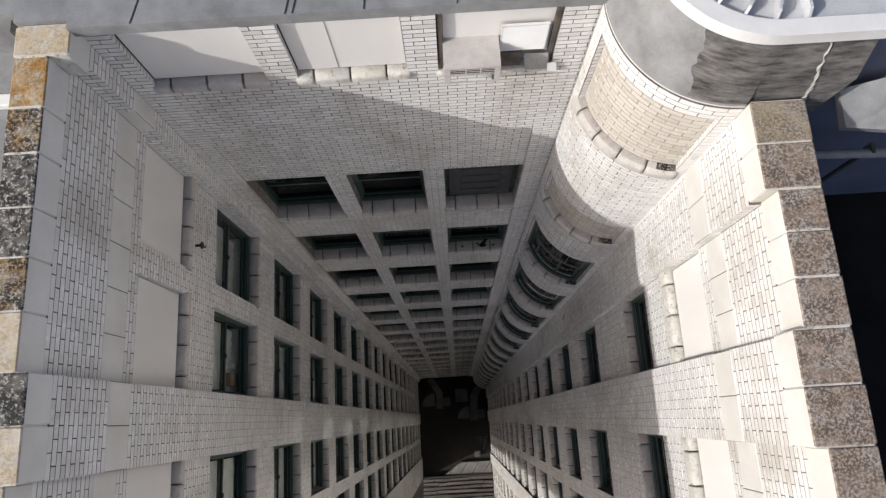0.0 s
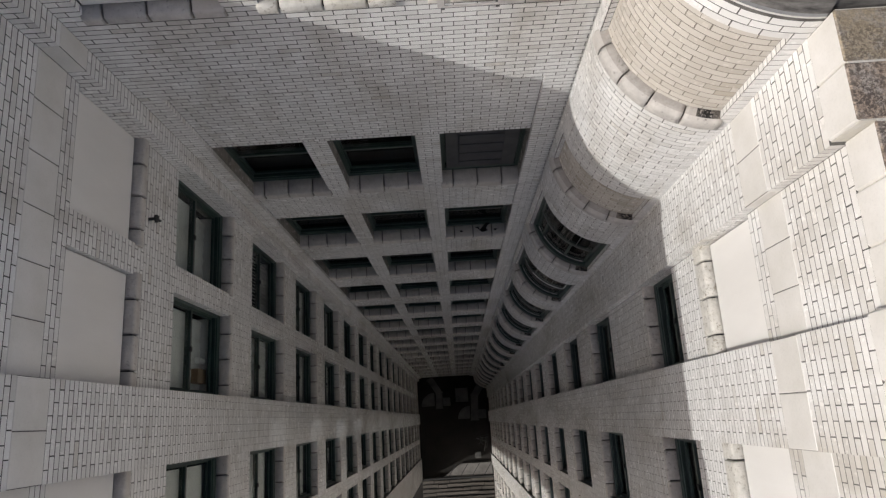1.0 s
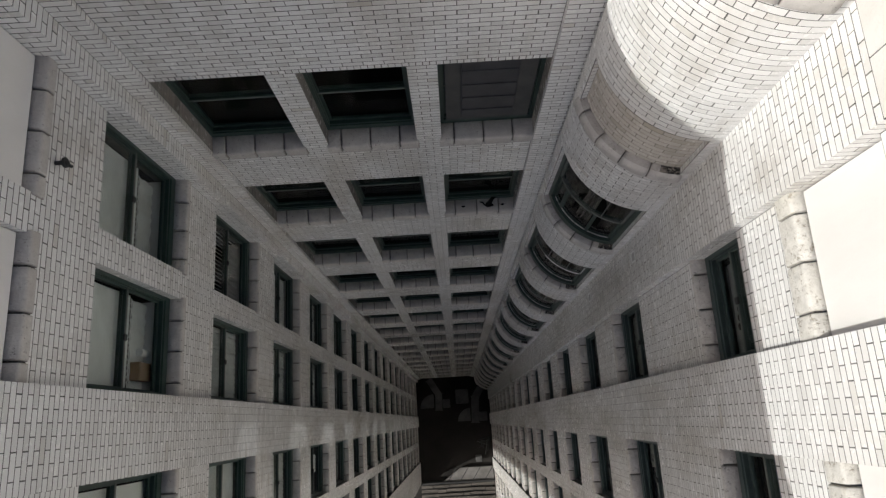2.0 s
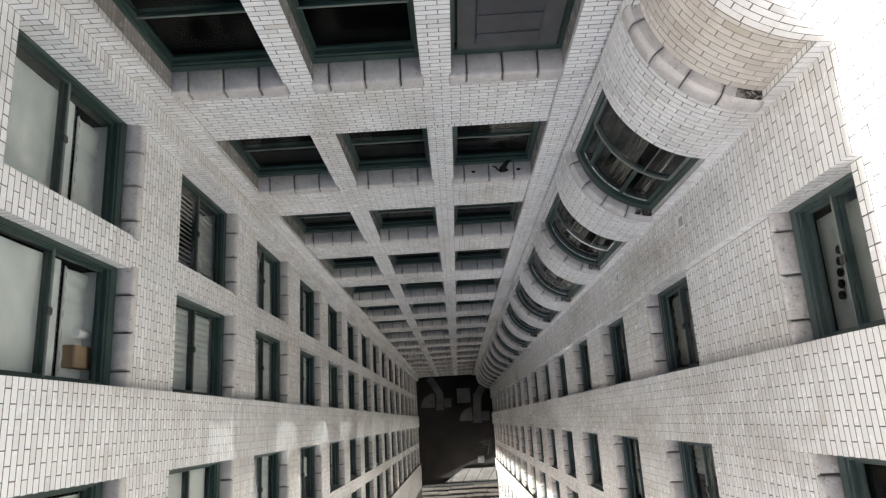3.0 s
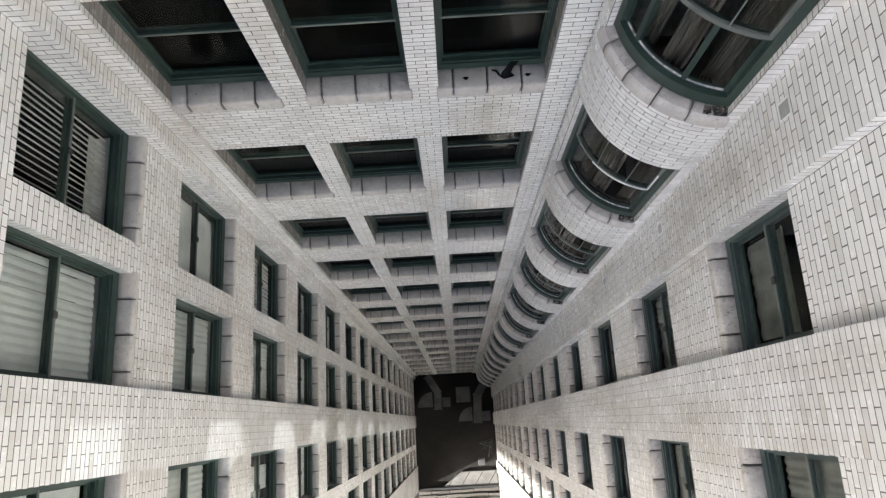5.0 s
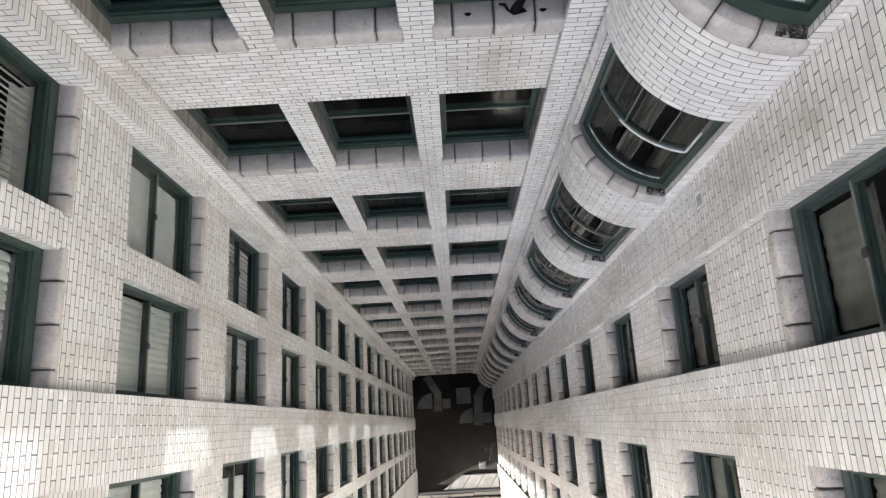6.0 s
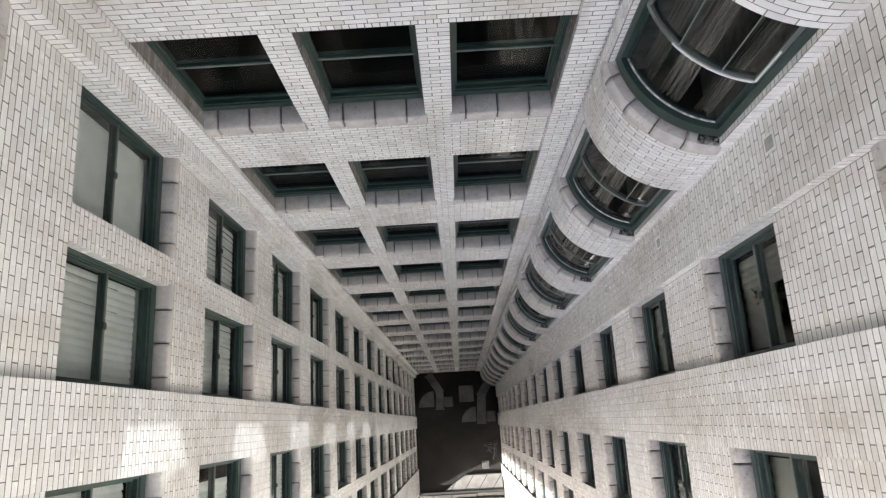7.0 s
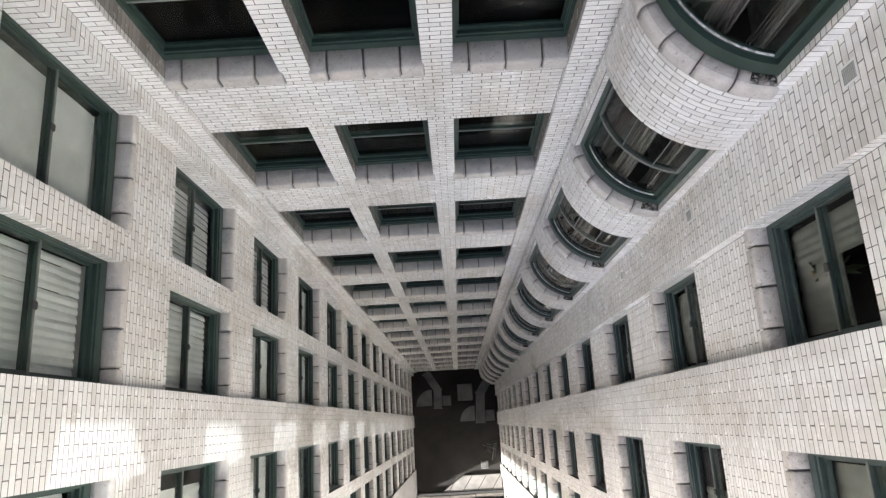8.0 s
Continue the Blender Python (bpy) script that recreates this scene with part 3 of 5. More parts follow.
# ---- smooth terracotta band and copings ----
def band_blocks(wall, face, u0, u1, length=0.43, z=BAND):
    n = max(1, round((u1 - u0) / length))
    for i in range(n):
        a, b = u0 + (u1 - u0) * i / n + 0.004, u0 + (u1 - u0) * (i + 1) / n - 0.004
        p, q = face.at(a, -0.02, z[0] + 0.004), face.at(b, PROUD + 0.004, z[1] - 0.004)
        lo, hi = [min(c) for c in zip(p, q)], [max(c) for c in zip(p, q)]
        part("terracotta_block", Solid().soft_box(lo, hi, 0.004).mesh("terracotta_block", CREAM), wall, "smooth cream terracotta block")


for face, a, b in ((west(X_WEST), 0.595, 3.27), (west(X_WEST_PIER), -0.20, 0.595), (west(X_WEST_CORNER), 3.27, 3.49), (west(X_WEST), -2.875, -0.20), (west(X_WEST_PIER), W_SOUTH, -2.875)):
    band_blocks(wall_west, face, a, b)
band_blocks(wall_west, south(Y_RETURN), X_WEST, X_WEST_CORNER)
for face, a, b in ((east(X_EAST), 0.55, Y_EAST_RETURN), (east(X_EAST_PIER), -0.255, 0.55), (east(X_EAST_PILASTER), Y_EAST_RETURN, Y_BAY_END), (east(X_EAST), -2.80, -0.255), (east(X_EAST_PIER), -3.6, -2.80), (east(X_EAST), -6.15, -3.6)):
    band_blocks(wall_east, face, a, b)
band_blocks(wall_east, south(Y_EAST_RETURN), X_EAST_PILASTER, X_EAST)


def coping(wall, inner, outer, joints, mats):
    """A run of coping stones from south to north, with the top material of each."""
    for i, (a, b) in enumerate(zip(joints, joints[1:])):
        dz = rng.uniform(-0.008, 0.006)
        dx = rng.uniform(-0.008, 0.008)
        lo = (min(inner, outer) + (dx if inner > outer else 0), a + 0.005, TOP)
        hi = (max(inner, outer) + (dx if inner < outer else 0), b - 0.005, COPE + dz)
        part("coping_stone", Solid().soft_box(lo, hi, 0.010, 0, 1).mesh("coping_stone", CREAM, mats[i % len(mats)]), wall, "weathered coping stone with speckled lichen on top")
    lo = (min(inner, outer) + 0.02, joints[0], TOP)
    hi = (max(inner, outer) - 0.02, joints[-1], COPE - 0.010)
    part("coping_bed", Solid().box(lo, hi).mesh("coping_bed", CREAM_SILL), wall)


coping(wall_west, X_WEST_CORNER + 0.005, -3.41, [3.21, 3.50], [COPE_PALE])
coping(wall_west, X_WEST + 0.01, -3.41, [0.60, 1.056, 1.481, 1.883, 2.343, 2.744, 3.21], [COPE_PALE, COPE_MIX, COPE_BLACK, COPE_BLACK, COPE_MIX, COPE_OCHRE])
coping(wall_west, X_WEST_PIER + 0.01, -3.41, [-0.20, 0.21, 0.60], [COPE_PALE, COPE_BLACK])
coping(wall_west, X_WEST + 0.01, -3.41, [-2.875 + 0.446 * i for i in range(7)], [COPE_MIX, COPE_BLACK, COPE_PALE])
coping(wall_west, X_WEST_PIER + 0.01, -3.41, [-4.55, -4.2, -3.76, -3.32, -2.875], [COPE_BLACK, COPE_OCHRE])
coping(wall_east, X_EAST_PILASTER - 0.01, 3.04, [1.66, 2.04, 2.40], [COPE_EAST, COPE_EAST_PALE])
coping(wall_east, X_EAST - 0.01, 3.04, [0.58, 0.965, 1.32, 1.66], [COPE_EAST])
coping(wall_east, X_EAST_PIER - 0.01, 3.04, [-0.255, 0.17, 0.58], [COPE_EAST])
coping(wall_east, X_EAST - 0.01, 3.04, [-2.80 + 0.424 * i for i in range(7)], [COPE_EAST])
coping(wall_east, X_EAST_PIER - 0.01, 3.04, [-12.0 + 0.46 * i for i in range(21)], [COPE_EAST])

# rooms behind the walls: slabs and back walls, the dimness painted near black
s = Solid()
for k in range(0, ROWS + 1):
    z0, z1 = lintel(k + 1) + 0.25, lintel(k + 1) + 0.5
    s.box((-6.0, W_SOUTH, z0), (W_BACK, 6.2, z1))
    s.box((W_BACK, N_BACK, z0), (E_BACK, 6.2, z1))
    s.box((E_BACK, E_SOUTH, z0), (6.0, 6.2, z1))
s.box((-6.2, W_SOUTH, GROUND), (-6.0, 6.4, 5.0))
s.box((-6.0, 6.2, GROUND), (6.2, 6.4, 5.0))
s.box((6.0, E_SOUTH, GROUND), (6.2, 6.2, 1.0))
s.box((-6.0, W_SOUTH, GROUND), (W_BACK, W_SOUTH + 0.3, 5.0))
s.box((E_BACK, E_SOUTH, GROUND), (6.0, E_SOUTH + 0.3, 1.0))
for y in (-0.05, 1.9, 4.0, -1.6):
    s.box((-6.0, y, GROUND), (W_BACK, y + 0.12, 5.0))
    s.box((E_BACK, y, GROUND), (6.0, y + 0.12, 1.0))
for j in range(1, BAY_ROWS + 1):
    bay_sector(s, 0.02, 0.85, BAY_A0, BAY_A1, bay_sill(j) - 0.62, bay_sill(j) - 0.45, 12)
thing("interior_walls", "plastered rooms behind the windows, their dimness painted near black", "interior", kind="structure", data=s.mesh("interior_walls", ROOM))


# ---- sash windows ----
def ring(solid, x0, x1, z0, z1, side, top, bottom, y0, y1):
    solid.box((x0, y0, z0), (x0 + side, y1, z1))
    solid.box((x1 - side, y0, z0), (x1, y1, z1))
    solid.box((x0 + side, y0, z1 - top), (x1 - side, y1, z1))
    solid.box((x0 + side, y0, z0), (x1 - side, y1, z0 + bottom))
    return solid


def sill_profile(back, drop, deep):
    """Section of a terracotta sill: gently sloping top, round nose, upright face."""
    f, r = -0.038, 0.030
    nose = [(f + r - r * math.sin(q), -drop - 0.034 - r + r * math.cos(q)) for q in [math.pi / 2 * i / 5 for i in range(6)]]
    return [(back, -drop), *nose, (f, -deep + 0.024), (f + 0.007, -deep + 0.008), (f + 0.02, -deep), (back, -deep)]


def sill_blocks(ob, w, back, drop, deep, first=0.16, step=0.365, mat=TERRACOTTA, nose=SILL_NOSE, label="grey terracotta sill block"):
    cuts = [-0.03]
    x = first
    while x < w - 0.06:
        cuts.append(x)
        x += step
    cuts.append(w + 0.03)
    for a, b in zip(cuts, cuts[1:]):
        rings = [[(x, y + e, z - e) for y, z in sill_profile(back, drop, deep)]
                 for x, e in ((a + 0.009, 0.012), (a + 0.013, 0.004), (a + 0.021, 0.0), (b - 0.021, 0.0), (b - 0.013, 0.004), (b - 0.009, 0.012))]
        block = Solid().sweep(rings)
        for q in range(len(block.f) - 2):
            block.m[q] = 1 if 2 <= q % 10 <= 8 else 0
        me = block.mesh("sill_block", mat, nose)
        for p in me.polygons:
            p.use_smooth = len(p.vertices) == 4 and p.normal.z > -0.5
        part("sill_block", me, ob, label)
    part("sill_bed", Solid().box((0.0, 0.0, -deep + 0.004), (w, back - 0.01, -drop - 0.075)).mesh("sill_bed", MORTAR), ob)


def sash_window(name, w, rd, drop, deep, label, group, lights=1, lock=True, foot=0.115, paint=GREEN, stone=(TERRACOTTA, SILL_NOSE)):
    """Double-hung window: head at z = 0, wall face at y = 0, inwards is +y."""
    ob = thing(name, label, "window", group, "structure")
    h = drop - 0.005
    frame = part("window_frame", ring(Solid(), 0.0, w, -h, 0.0, 0.04, 0.06, foot, rd, rd + 0.12).mesh("window_frame", paint), ob, "dark green painted frame")
    part("stop_bead", ring(Solid(), 0.04, w - 0.04, -h + foot, -0.06, 0.012, 0.02, 0.03, rd + 0.018, rd + 0.034).mesh("stop_bead", paint), frame)
    mid = -h * 0.485
    for nm, z0, z1, y in (("upper_sash", mid - 0.02, -0.06, rd + 0.036), ("lower_sash", -h + foot, mid + 0.025, rd + 0.075)):
        so = ring(Solid(), 0.042, w - 0.042, z0, z1, 0.032, 0.042 if nm == "upper_sash" else 0.034, 0.038 if nm == "upper_sash" else 0.05, y, y + 0.036)
        if nm == "upper_sash" and lights > 1:
            for i in range(1, lights):
                x = w * i / lights
                so.box((x - 0.011, y + 0.004, z0 + 0.05), (x + 0.011, y + 0.032, z1 - 0.042))
        sash = part(nm, so.mesh(nm, paint), ob, "dark green sash")
        if nm == "upper_sash":
            part("meeting_rail", Solid().soft_box((0.05, y - 0.008, z0 + 0.006), (w - 0.05, y - 0.001, z0 + 0.034), 0.003).mesh("meeting_rail", SASH), sash, "grey painted meeting rail")
        pane = part("pane", Solid().box((0.07, y + 0.015, z0 + 0.04), (w - 0.07, y + 0.020, z1 - 0.035)).mesh("pane", GLASS), sash, "clear glass pane")
        pane.visible_shadow = False
    if lock:
        part("sash_lock", Solid().soft_box((w / 2 - 0.035, rd + 0.012, mid - 0.022), (w / 2 + 0.035, rd + 0.035, mid + 0.045), 0.009).mesh("sash_lock", DARK), ob, "dark metal sash lock")
    sill_blocks(ob, w, rd + 0.02, drop, deep, mat=stone[0], nose=stone[1])
    return ob


def face_pose(wall, u, z):
    """Pose of a window at the left end of its opening, seen from the court."""
    if wall == "north":
        return pose(u, Y_FIELD, z)
    if wall == "west":
        return pose(X_WEST, u, z, 0, 0, 90)
    return pose(X_EAST, u, z - E_LOWER + (E_RAISED if z > 0 else 0), 0, 0, -90)


windows = {}
made = {}
LABELS = {"north": "dark green double-hung window over a grey terracotta sill", "west": "dark green double-hung window with pale blinds behind", "east": "grey-green double-hung window over a mottled terracotta sill"}
for wall, opens, rd, drop, deep in (("north", N_OPEN, Y_SASH - Y_FIELD, 1.745, N_DEEP), ("west", W_OPEN, 0.11, 1.90, W_DEEP), ("east", E_OPEN, 0.10, 1.46, E_DEEP)):
    for i, (a, b) in enumerate(opens):
        for k in range(1, ROWS + 1):
            lights = 3 if wall == "north" and k >= 6 else 1
            first = wall == "east" and k == 1
            key = (wall, round(b - a, 3), lights, first)
            m = face_pose(wall, b if wall == "east" else a, lintel(k))
            if key in made:
                ob = copy_thing(made[key], m)
            else:
                ob = sash_window("window", b - a, rd, 1.06 if first else drop, E_FIRST_DEEP if first else deep, LABELS[wall], "sash windows of the %s wall" % wall, lights, wall != "north", {"north": 0.10, "west": 0.115, "east": 0.09}[wall],
                                 *((GREYED, (MOTTLED, MOTTLED_NOSE)) if wall == "east" else ()))
                ob.matrix_basis = m
                made[key] = ob
            windows[wall, i, k] = ob


# ---- blinds and curtains inside the windows ----
def venetian(w, h, tilt, step, label, mat):
    ob = thing("window_blind", label, "blind", "blinds in the windows")
    n = int(h / step)
    s = Solid()
    c, d = 0.019 * math.cos(tilt), 0.019 * math.sin(tilt)
    for i in range(n):
        z = -0.05 - i * step + rng.uniform(-0.003, 0.003)
        sag = rng.uniform(-0.004, 0.004)
        s.sweep([[(x, -c, z - d + e), (x, c, z + d + e), (x, c, z + d + e + 0.0015), (x, -c, z - d + e + 0.0015)] for x, e in ((0.01, 0), (w - 0.01, sag))])
    part("slats", s.mesh("slats", mat), ob)
    part("head_rail", Solid().soft_box((0, -0.02, -0.04), (w, 0.02, 0.0), 0.004).mesh("head_rail", mat), ob)
    part("bottom_rail", Solid().soft_box((0, -0.015, -0.075 - n * step), (w, 0.015, -0.05 - n * step), 0.004).mesh("bottom_rail", mat), ob)
    return ob


def roller_shade(w, h, label, mat, seed):
    """A pulled-down cloth shade, faintly rippled, with a bottom bar."""
    r = random.Random(seed)
    ob = thing("roller_shade", label, "shade", "shades in the windows")
    rows, ph = [], r.uniform(0, 6)
    for i in range(13):
        z = -h * i / 12
        rows.append([(w * j / 16, 0.006 * math.sin(ph + 3.1 * j / 16 + 0.9 * i) * i / 12, z) for j in range(17)])
    s = Solid().sweep(rows, closed=False)
    s.sweep([[(x, y + 0.002, z) for x, y, z in row] for row in rows], closed=False)
    cloth = s.mesh("cloth", mat)
    for p in cloth.polygons:
        p.use_smooth = True
    part("cloth", cloth, ob)
    part("roller", Solid().tube((-0.01, 0.012, 0.012), (w + 0.01, 0.012, 0.012), 0.018).mesh("roller", WHITE_METAL), ob)
    part("bottom_bar", Solid().soft_box((0, -0.006, -h - 0.022), (w, 0.008, -h), 0.003).mesh("bottom_bar", mat), ob)
    return ob


def curtain(w, h, label, mat, seed, folds=9):
    """A hanging cloth in soft folds, with a hem and a rod."""
    r = random.Random(seed)
    ob = thing("curtain", label, "curtain", "curtains in the windows")
    n = folds * 6
    ph = r.uniform(0, 6)
    rows = []
    for zi in range(7):
        z = -h * zi / 6
        amp = 0.003 + 0.004 * zi / 6
        rows.append([(w * i / n, amp * math.sin(ph + 2 * math.pi * folds * i / n + 1.7 * math.sin(i * 0.21 + zi * 0.15 + ph)), z) for i in range(n + 1)])
    s = Solid()
    s.sweep(rows, closed=False)
    back = [[(x, y + 0.003, z) for x, y, z in row] for row in rows]
    s.sweep(back, closed=False)
    cloth = s.mesh("cloth", mat)
    for p in cloth.polygons:
        p.use_smooth = True
    part("cloth", cloth, ob)
    part("rod", Solid().tube((-0.02, 0.01, 0.01), (w + 0.02, 0.01, 0.01), 0.01).mesh("rod", mat), ob)
    return ob


def inside(wall, i, k, off, drop=0.10, back=0.155):
    opens = {"north": N_OPEN, "west": W_OPEN, "east": E_OPEN}[wall]
    a, b = opens[i]
    rd = {"north": Y_SASH - Y_FIELD, "west": 0.11, "east": 0.10}[wall]
    m = face_pose(wall, b if wall == "east" else a, lintel(k))
    return m @ Matrix.Translation((off, rd + back, -drop))


BLIND_CLOSED = venetian(1.00, 1.66, 1.32, 0.036, "closed white venetian blind behind a window", BLIND)
BLIND_CLOSED.matrix_basis = inside("west", 0, 7, 0.08)
BLIND_OPEN = venetian(1.00, 1.55, 0.25, 0.085, "open venetian blind with dark gaps between its slats", BLIND)
BLIND_OPEN.matrix_basis = inside("west", 0, 8, 0.08)
SHADE_FULL = roller_shade(1.00, 1.62, "pale roller shade pulled fully down", CURTAIN, 2)
SHADE_FULL.matrix_basis = inside("west", 0, 5, 0.08)
SHADE_HALF = roller_shade(1.00, 1.10, "pale roller shade pulled half down", CURTAIN, 6)
SHADE_HALF.matrix_basis = inside("west", 1, 1, 0.08)
CURTAIN_SLIM = curtain(0.40, 1.66, "pale curtain drawn to one side", CURTAIN, 5, 5)
CURTAIN_SLIM.matrix_basis = inside("west", 3, 1, 0.50, back=0.20)
pick = random.Random(7)
for i, k, kind, off, back in ((0, 1, SHADE_HALF, 0.08, 0.155),
                              (1, 3, SHADE_FULL, 0.09, 0.155), (2, 1, BLIND_CLOSED, 0.06, 0.155)):
    copy_thing(kind, inside("west", i, k, off, back=back))
for k in range(2, ROWS + 1):
    for i in ((2, 3) if k < 5 else (0, 1, 2, 3)):
        if (i, k) in ((0, 5), (0, 7), (0, 8), (1, 5), (0, 6), (1, 7), (2, 3), (2, 5), (3, 4)):
            continue
        kind = pick.choice([BLIND_CLOSED, SHADE_FULL, SHADE_FULL, BLIND_OPEN, SHADE_HALF, CURTAIN_SLIM])
        copy_thing(kind, inside("west", i, k, 0.07 if kind is not CURTAIN_SLIM else 0.5))
# white boards behind the frames of the upper west windows, each with a fringe under its shade
for i, k in ((0, 1), (1, 1), (0, 2), (1, 2), (0, 3), (1, 3)):
    board = thing("window_board", "white painted board inside a window", "window board", "window boards of the west wall")
    w = W_OPEN[i][1] - W_OPEN[i][0]
    part("plank", Solid().soft_box((0.04, 0.0, -0.03), (w - 0.04, 0.20, 0.0), 0.006).mesh("plank", PANEL), board)
    part("upstand", Solid().soft_box((0.04, 0.201, -0.03), (w - 0.04, 0.225, 0.10), 0.005).mesh("upstand", PANEL), board)
    board.matrix_basis = inside("west", i, k, 0.0, 1.84, 0.125)
for i in (0, 1):
    trim = thing("shade_fringe", "dark scalloped fringe along the foot of a roller shade", "fringe", "fringes of the west shades")
    s = Solid()
    for q in range(16):
        x = 0.03 + 0.061 * q
        s.sweep([[(x + 0.029 * math.cos(a), y, -0.035 * math.sin(a)) for a in [math.pi * e / 6 for e in range(7)]] for y in (0.0, 0.004)])
    part("scallops", s.mesh("scallops", DARKCLOTH), trim)
    trim.matrix_basis = inside("west", i, 1, 0.08, 1.223, 0.155)
LOW_CURTAIN = curtain(1.02, 0.34, "pale half curtain low in a window", CURTAIN, 15, 7)
LOW_CURTAIN.matrix_basis = inside("west", 0, 1, 0.06, 1.50, 0.26)
copy_thing(LOW_CURTAIN, inside("west", 1, 1, 0.06, 1.50, 0.26))
CAFE_CURTAIN = curtain(0.88, 0.66, "grey half curtain across the lower sash", GREYCLOTH, 9, 6)
CAFE_CURTAIN.matrix_basis = inside("east", 0, 2, 0.10, 0.70)
TALL_CURTAIN = curtain(0.34, 1.24, "grey curtain drawn to one side", GREYCLOTH, 12, 4)
TALL_CURTAIN.matrix_basis = inside("east", 0, 3, 0.10)
for k in range(1, ROWS + 1):
    for i in range(3):
        if k == 1 or (i, k) in ((0, 2), (0, 3)):
            continue
        kind = pick.choice([CAFE_CURTAIN, TALL_CURTAIN, TALL_CURTAIN, None])
        if kind is CAFE_CURTAIN:
            copy_thing(kind, inside("east", i, k, 0.10, 0.74))
        elif kind:
            copy_thing(kind, inside("east", i, k, pick.choice([0.08, 0.55, 0.62])))
copy_thing(CAFE_CURTAIN, inside("east", 0, 3, 0.10, 0.80, 0.20))

BACK_SHADE = roller_shade(0.90, 0.93, "grey shade behind the hanging ornaments", GREYSHADE, 11)
BACK_SHADE.matrix_basis = inside("east", 0, 1, 0.10, 0.08, 0.195)
# string of dark ornaments hanging in an east window, and a pot plant two storeys below
beads = thing("hanging_ornaments", "string of five round dark ornaments hanging in a window", "ornament")
for i in range(5):
    part("disc", Solid().tube((0.28 + 0.085 * i, 0, -0.02 * i), (0.28 + 0.085 * i, 0.02, -0.02 * i), 0.034, 12).mesh("disc", BLACK), beads)
part("cord", Solid().tube((0.2, 0.01, 0.04), (0.66, 0.01, -0.06), 0.003, 6).mesh("cord", DARK), beads)
beads.matrix_basis = inside("east", 0, 1, 0.13, 0.77, 0.16)
plant = thing("pot_plant", "leafy plant in a brown pot on a window sill inside", "plant")
rings = [[(r * math.cos(q * math.pi / 6), r * math.sin(q * math.pi / 6), z) for q in range(12)] for r, z in ((0.07, 0.0), (0.095, 0.16), (0.105, 0.16), (0.105, 0.19), (0.09, 0.19))]
part("pot", Solid().sweep(rings).mesh("pot", CARD), plant)
s = Solid()
for i in range(40):
    a, lift, size = pick.uniform(0, 6.28), pick.uniform(0.0, 0.38), pick.uniform(0.05, 0.10)
    base = Vector((0.03 * math.cos(a), 0.03 * math.sin(a), 0.19 + lift * 0.7))
    out = Vector((math.cos(a), math.sin(a), pick.uniform(-0.2, 0.7))).normalized()
    side = out.cross(Vector((0, 0, 1))).normalized() * size * 0.28
    n = len(s.v)
    s.v += [tuple(base), tuple(base + out * size + side), tuple(base + out * size * 2.0), tuple(base + out * size - side)]
    s.f.append([n, n + 1, n + 2, n + 3])
    s.m.append(0)
part("leaves", s.mesh("leaves", LEAF), plant)
plant.matrix_basis = inside("east", 0, 3, 0.5, 1.40, 0.30)

# grey ribbed sheet fixed inside one north window
sheet = thing("ribbed_sheet", "grey ribbed metal sheet fixed behind a window", "metal sheet")
part("board", Solid().soft_box((0.02, 0.03, -1.55), (1.02, 0.05, 0.0), 0.004).mesh("board", SHEET_PALE), sheet)
part("plate", Solid().soft_box((0.20, 0.0, -1.42), (0.82, 0.028, -0.12), 0.006).mesh("plate", SHEET), sheet)
for i in range(4):
    z = -0.36 - 0.3 * i
    part("rib", Solid().soft_box((0.21, -0.014, z), (0.81, -0.001, z + 0.03), 0.004).mesh("rib", SHEET), sheet)
sheet.matrix_basis = inside("north", 2, 1, 0.05, 0.08, -0.04)

# vertical louvre blind, its slats turned open
louvre = thing("louvre_blind", "vertical louvre blind with its pale slats turned open", "blind")
part("head_rail", Solid().soft_box((0, -0.02, -0.04), (1.0, 0.02, 0.0), 0.004).mesh("head_rail", BLIND), louvre)
for i in range(16):
    x = 0.04 + 0.062 * i
    c, d = 0.020 * math.cos(1.3), 0.020 * math.sin(1.3)
    lean = pick.uniform(-0.01, 0.01)
    rings = [[(x - c + e, -d, z), (x + c + e, d, z), (x + c + e + 0.002, d, z), (x - c + e + 0.002, -d, z)] for z, e in ((-0.04, 0), (-1.62, lean))]
    part("slat", Solid().sweep(rings).mesh("slat", BLIND), louvre)
louvre.matrix_basis = inside("west", 1, 2, 0.08)
shut = thing("louvre_blind", "vertical louvre blind with its pale slats closed", "blind", "closed louvre blinds")
part("head_rail", Solid().soft_box((0, -0.02, -0.04), (1.0, 0.02, 0.0), 0.004).mesh("head_rail", BLIND), shut)
for i in range(13):
    x = 0.04 + 0.077 * i
    c, d = 0.043 * math.cos(0.24), 0.043 * math.sin(0.24)
    e = pick.uniform(-0.008, 0.008)
    rings = [[(x - c + f, -d, z), (x + f, -0.008, z), (x + c + f, d, z), (x + c + f, d + 0.002, z), (x + f, -0.006, z), (x - c + f, 0.002 - d, z)] for z, f in ((-0.04, 0), (-1.62, e))]
    part("slat", Solid().sweep(rings).mesh("slat", CURTAIN), shut)
shut.matrix_basis = inside("west", 0, 2, 0.08)
for i, k in ((0, 3), (0, 4), (1, 4), (1, 5), (0, 6), (1, 7), (2, 3), (2, 5), (3, 4)):
    copy_thing(shut, inside("west", i, k, 0.08))

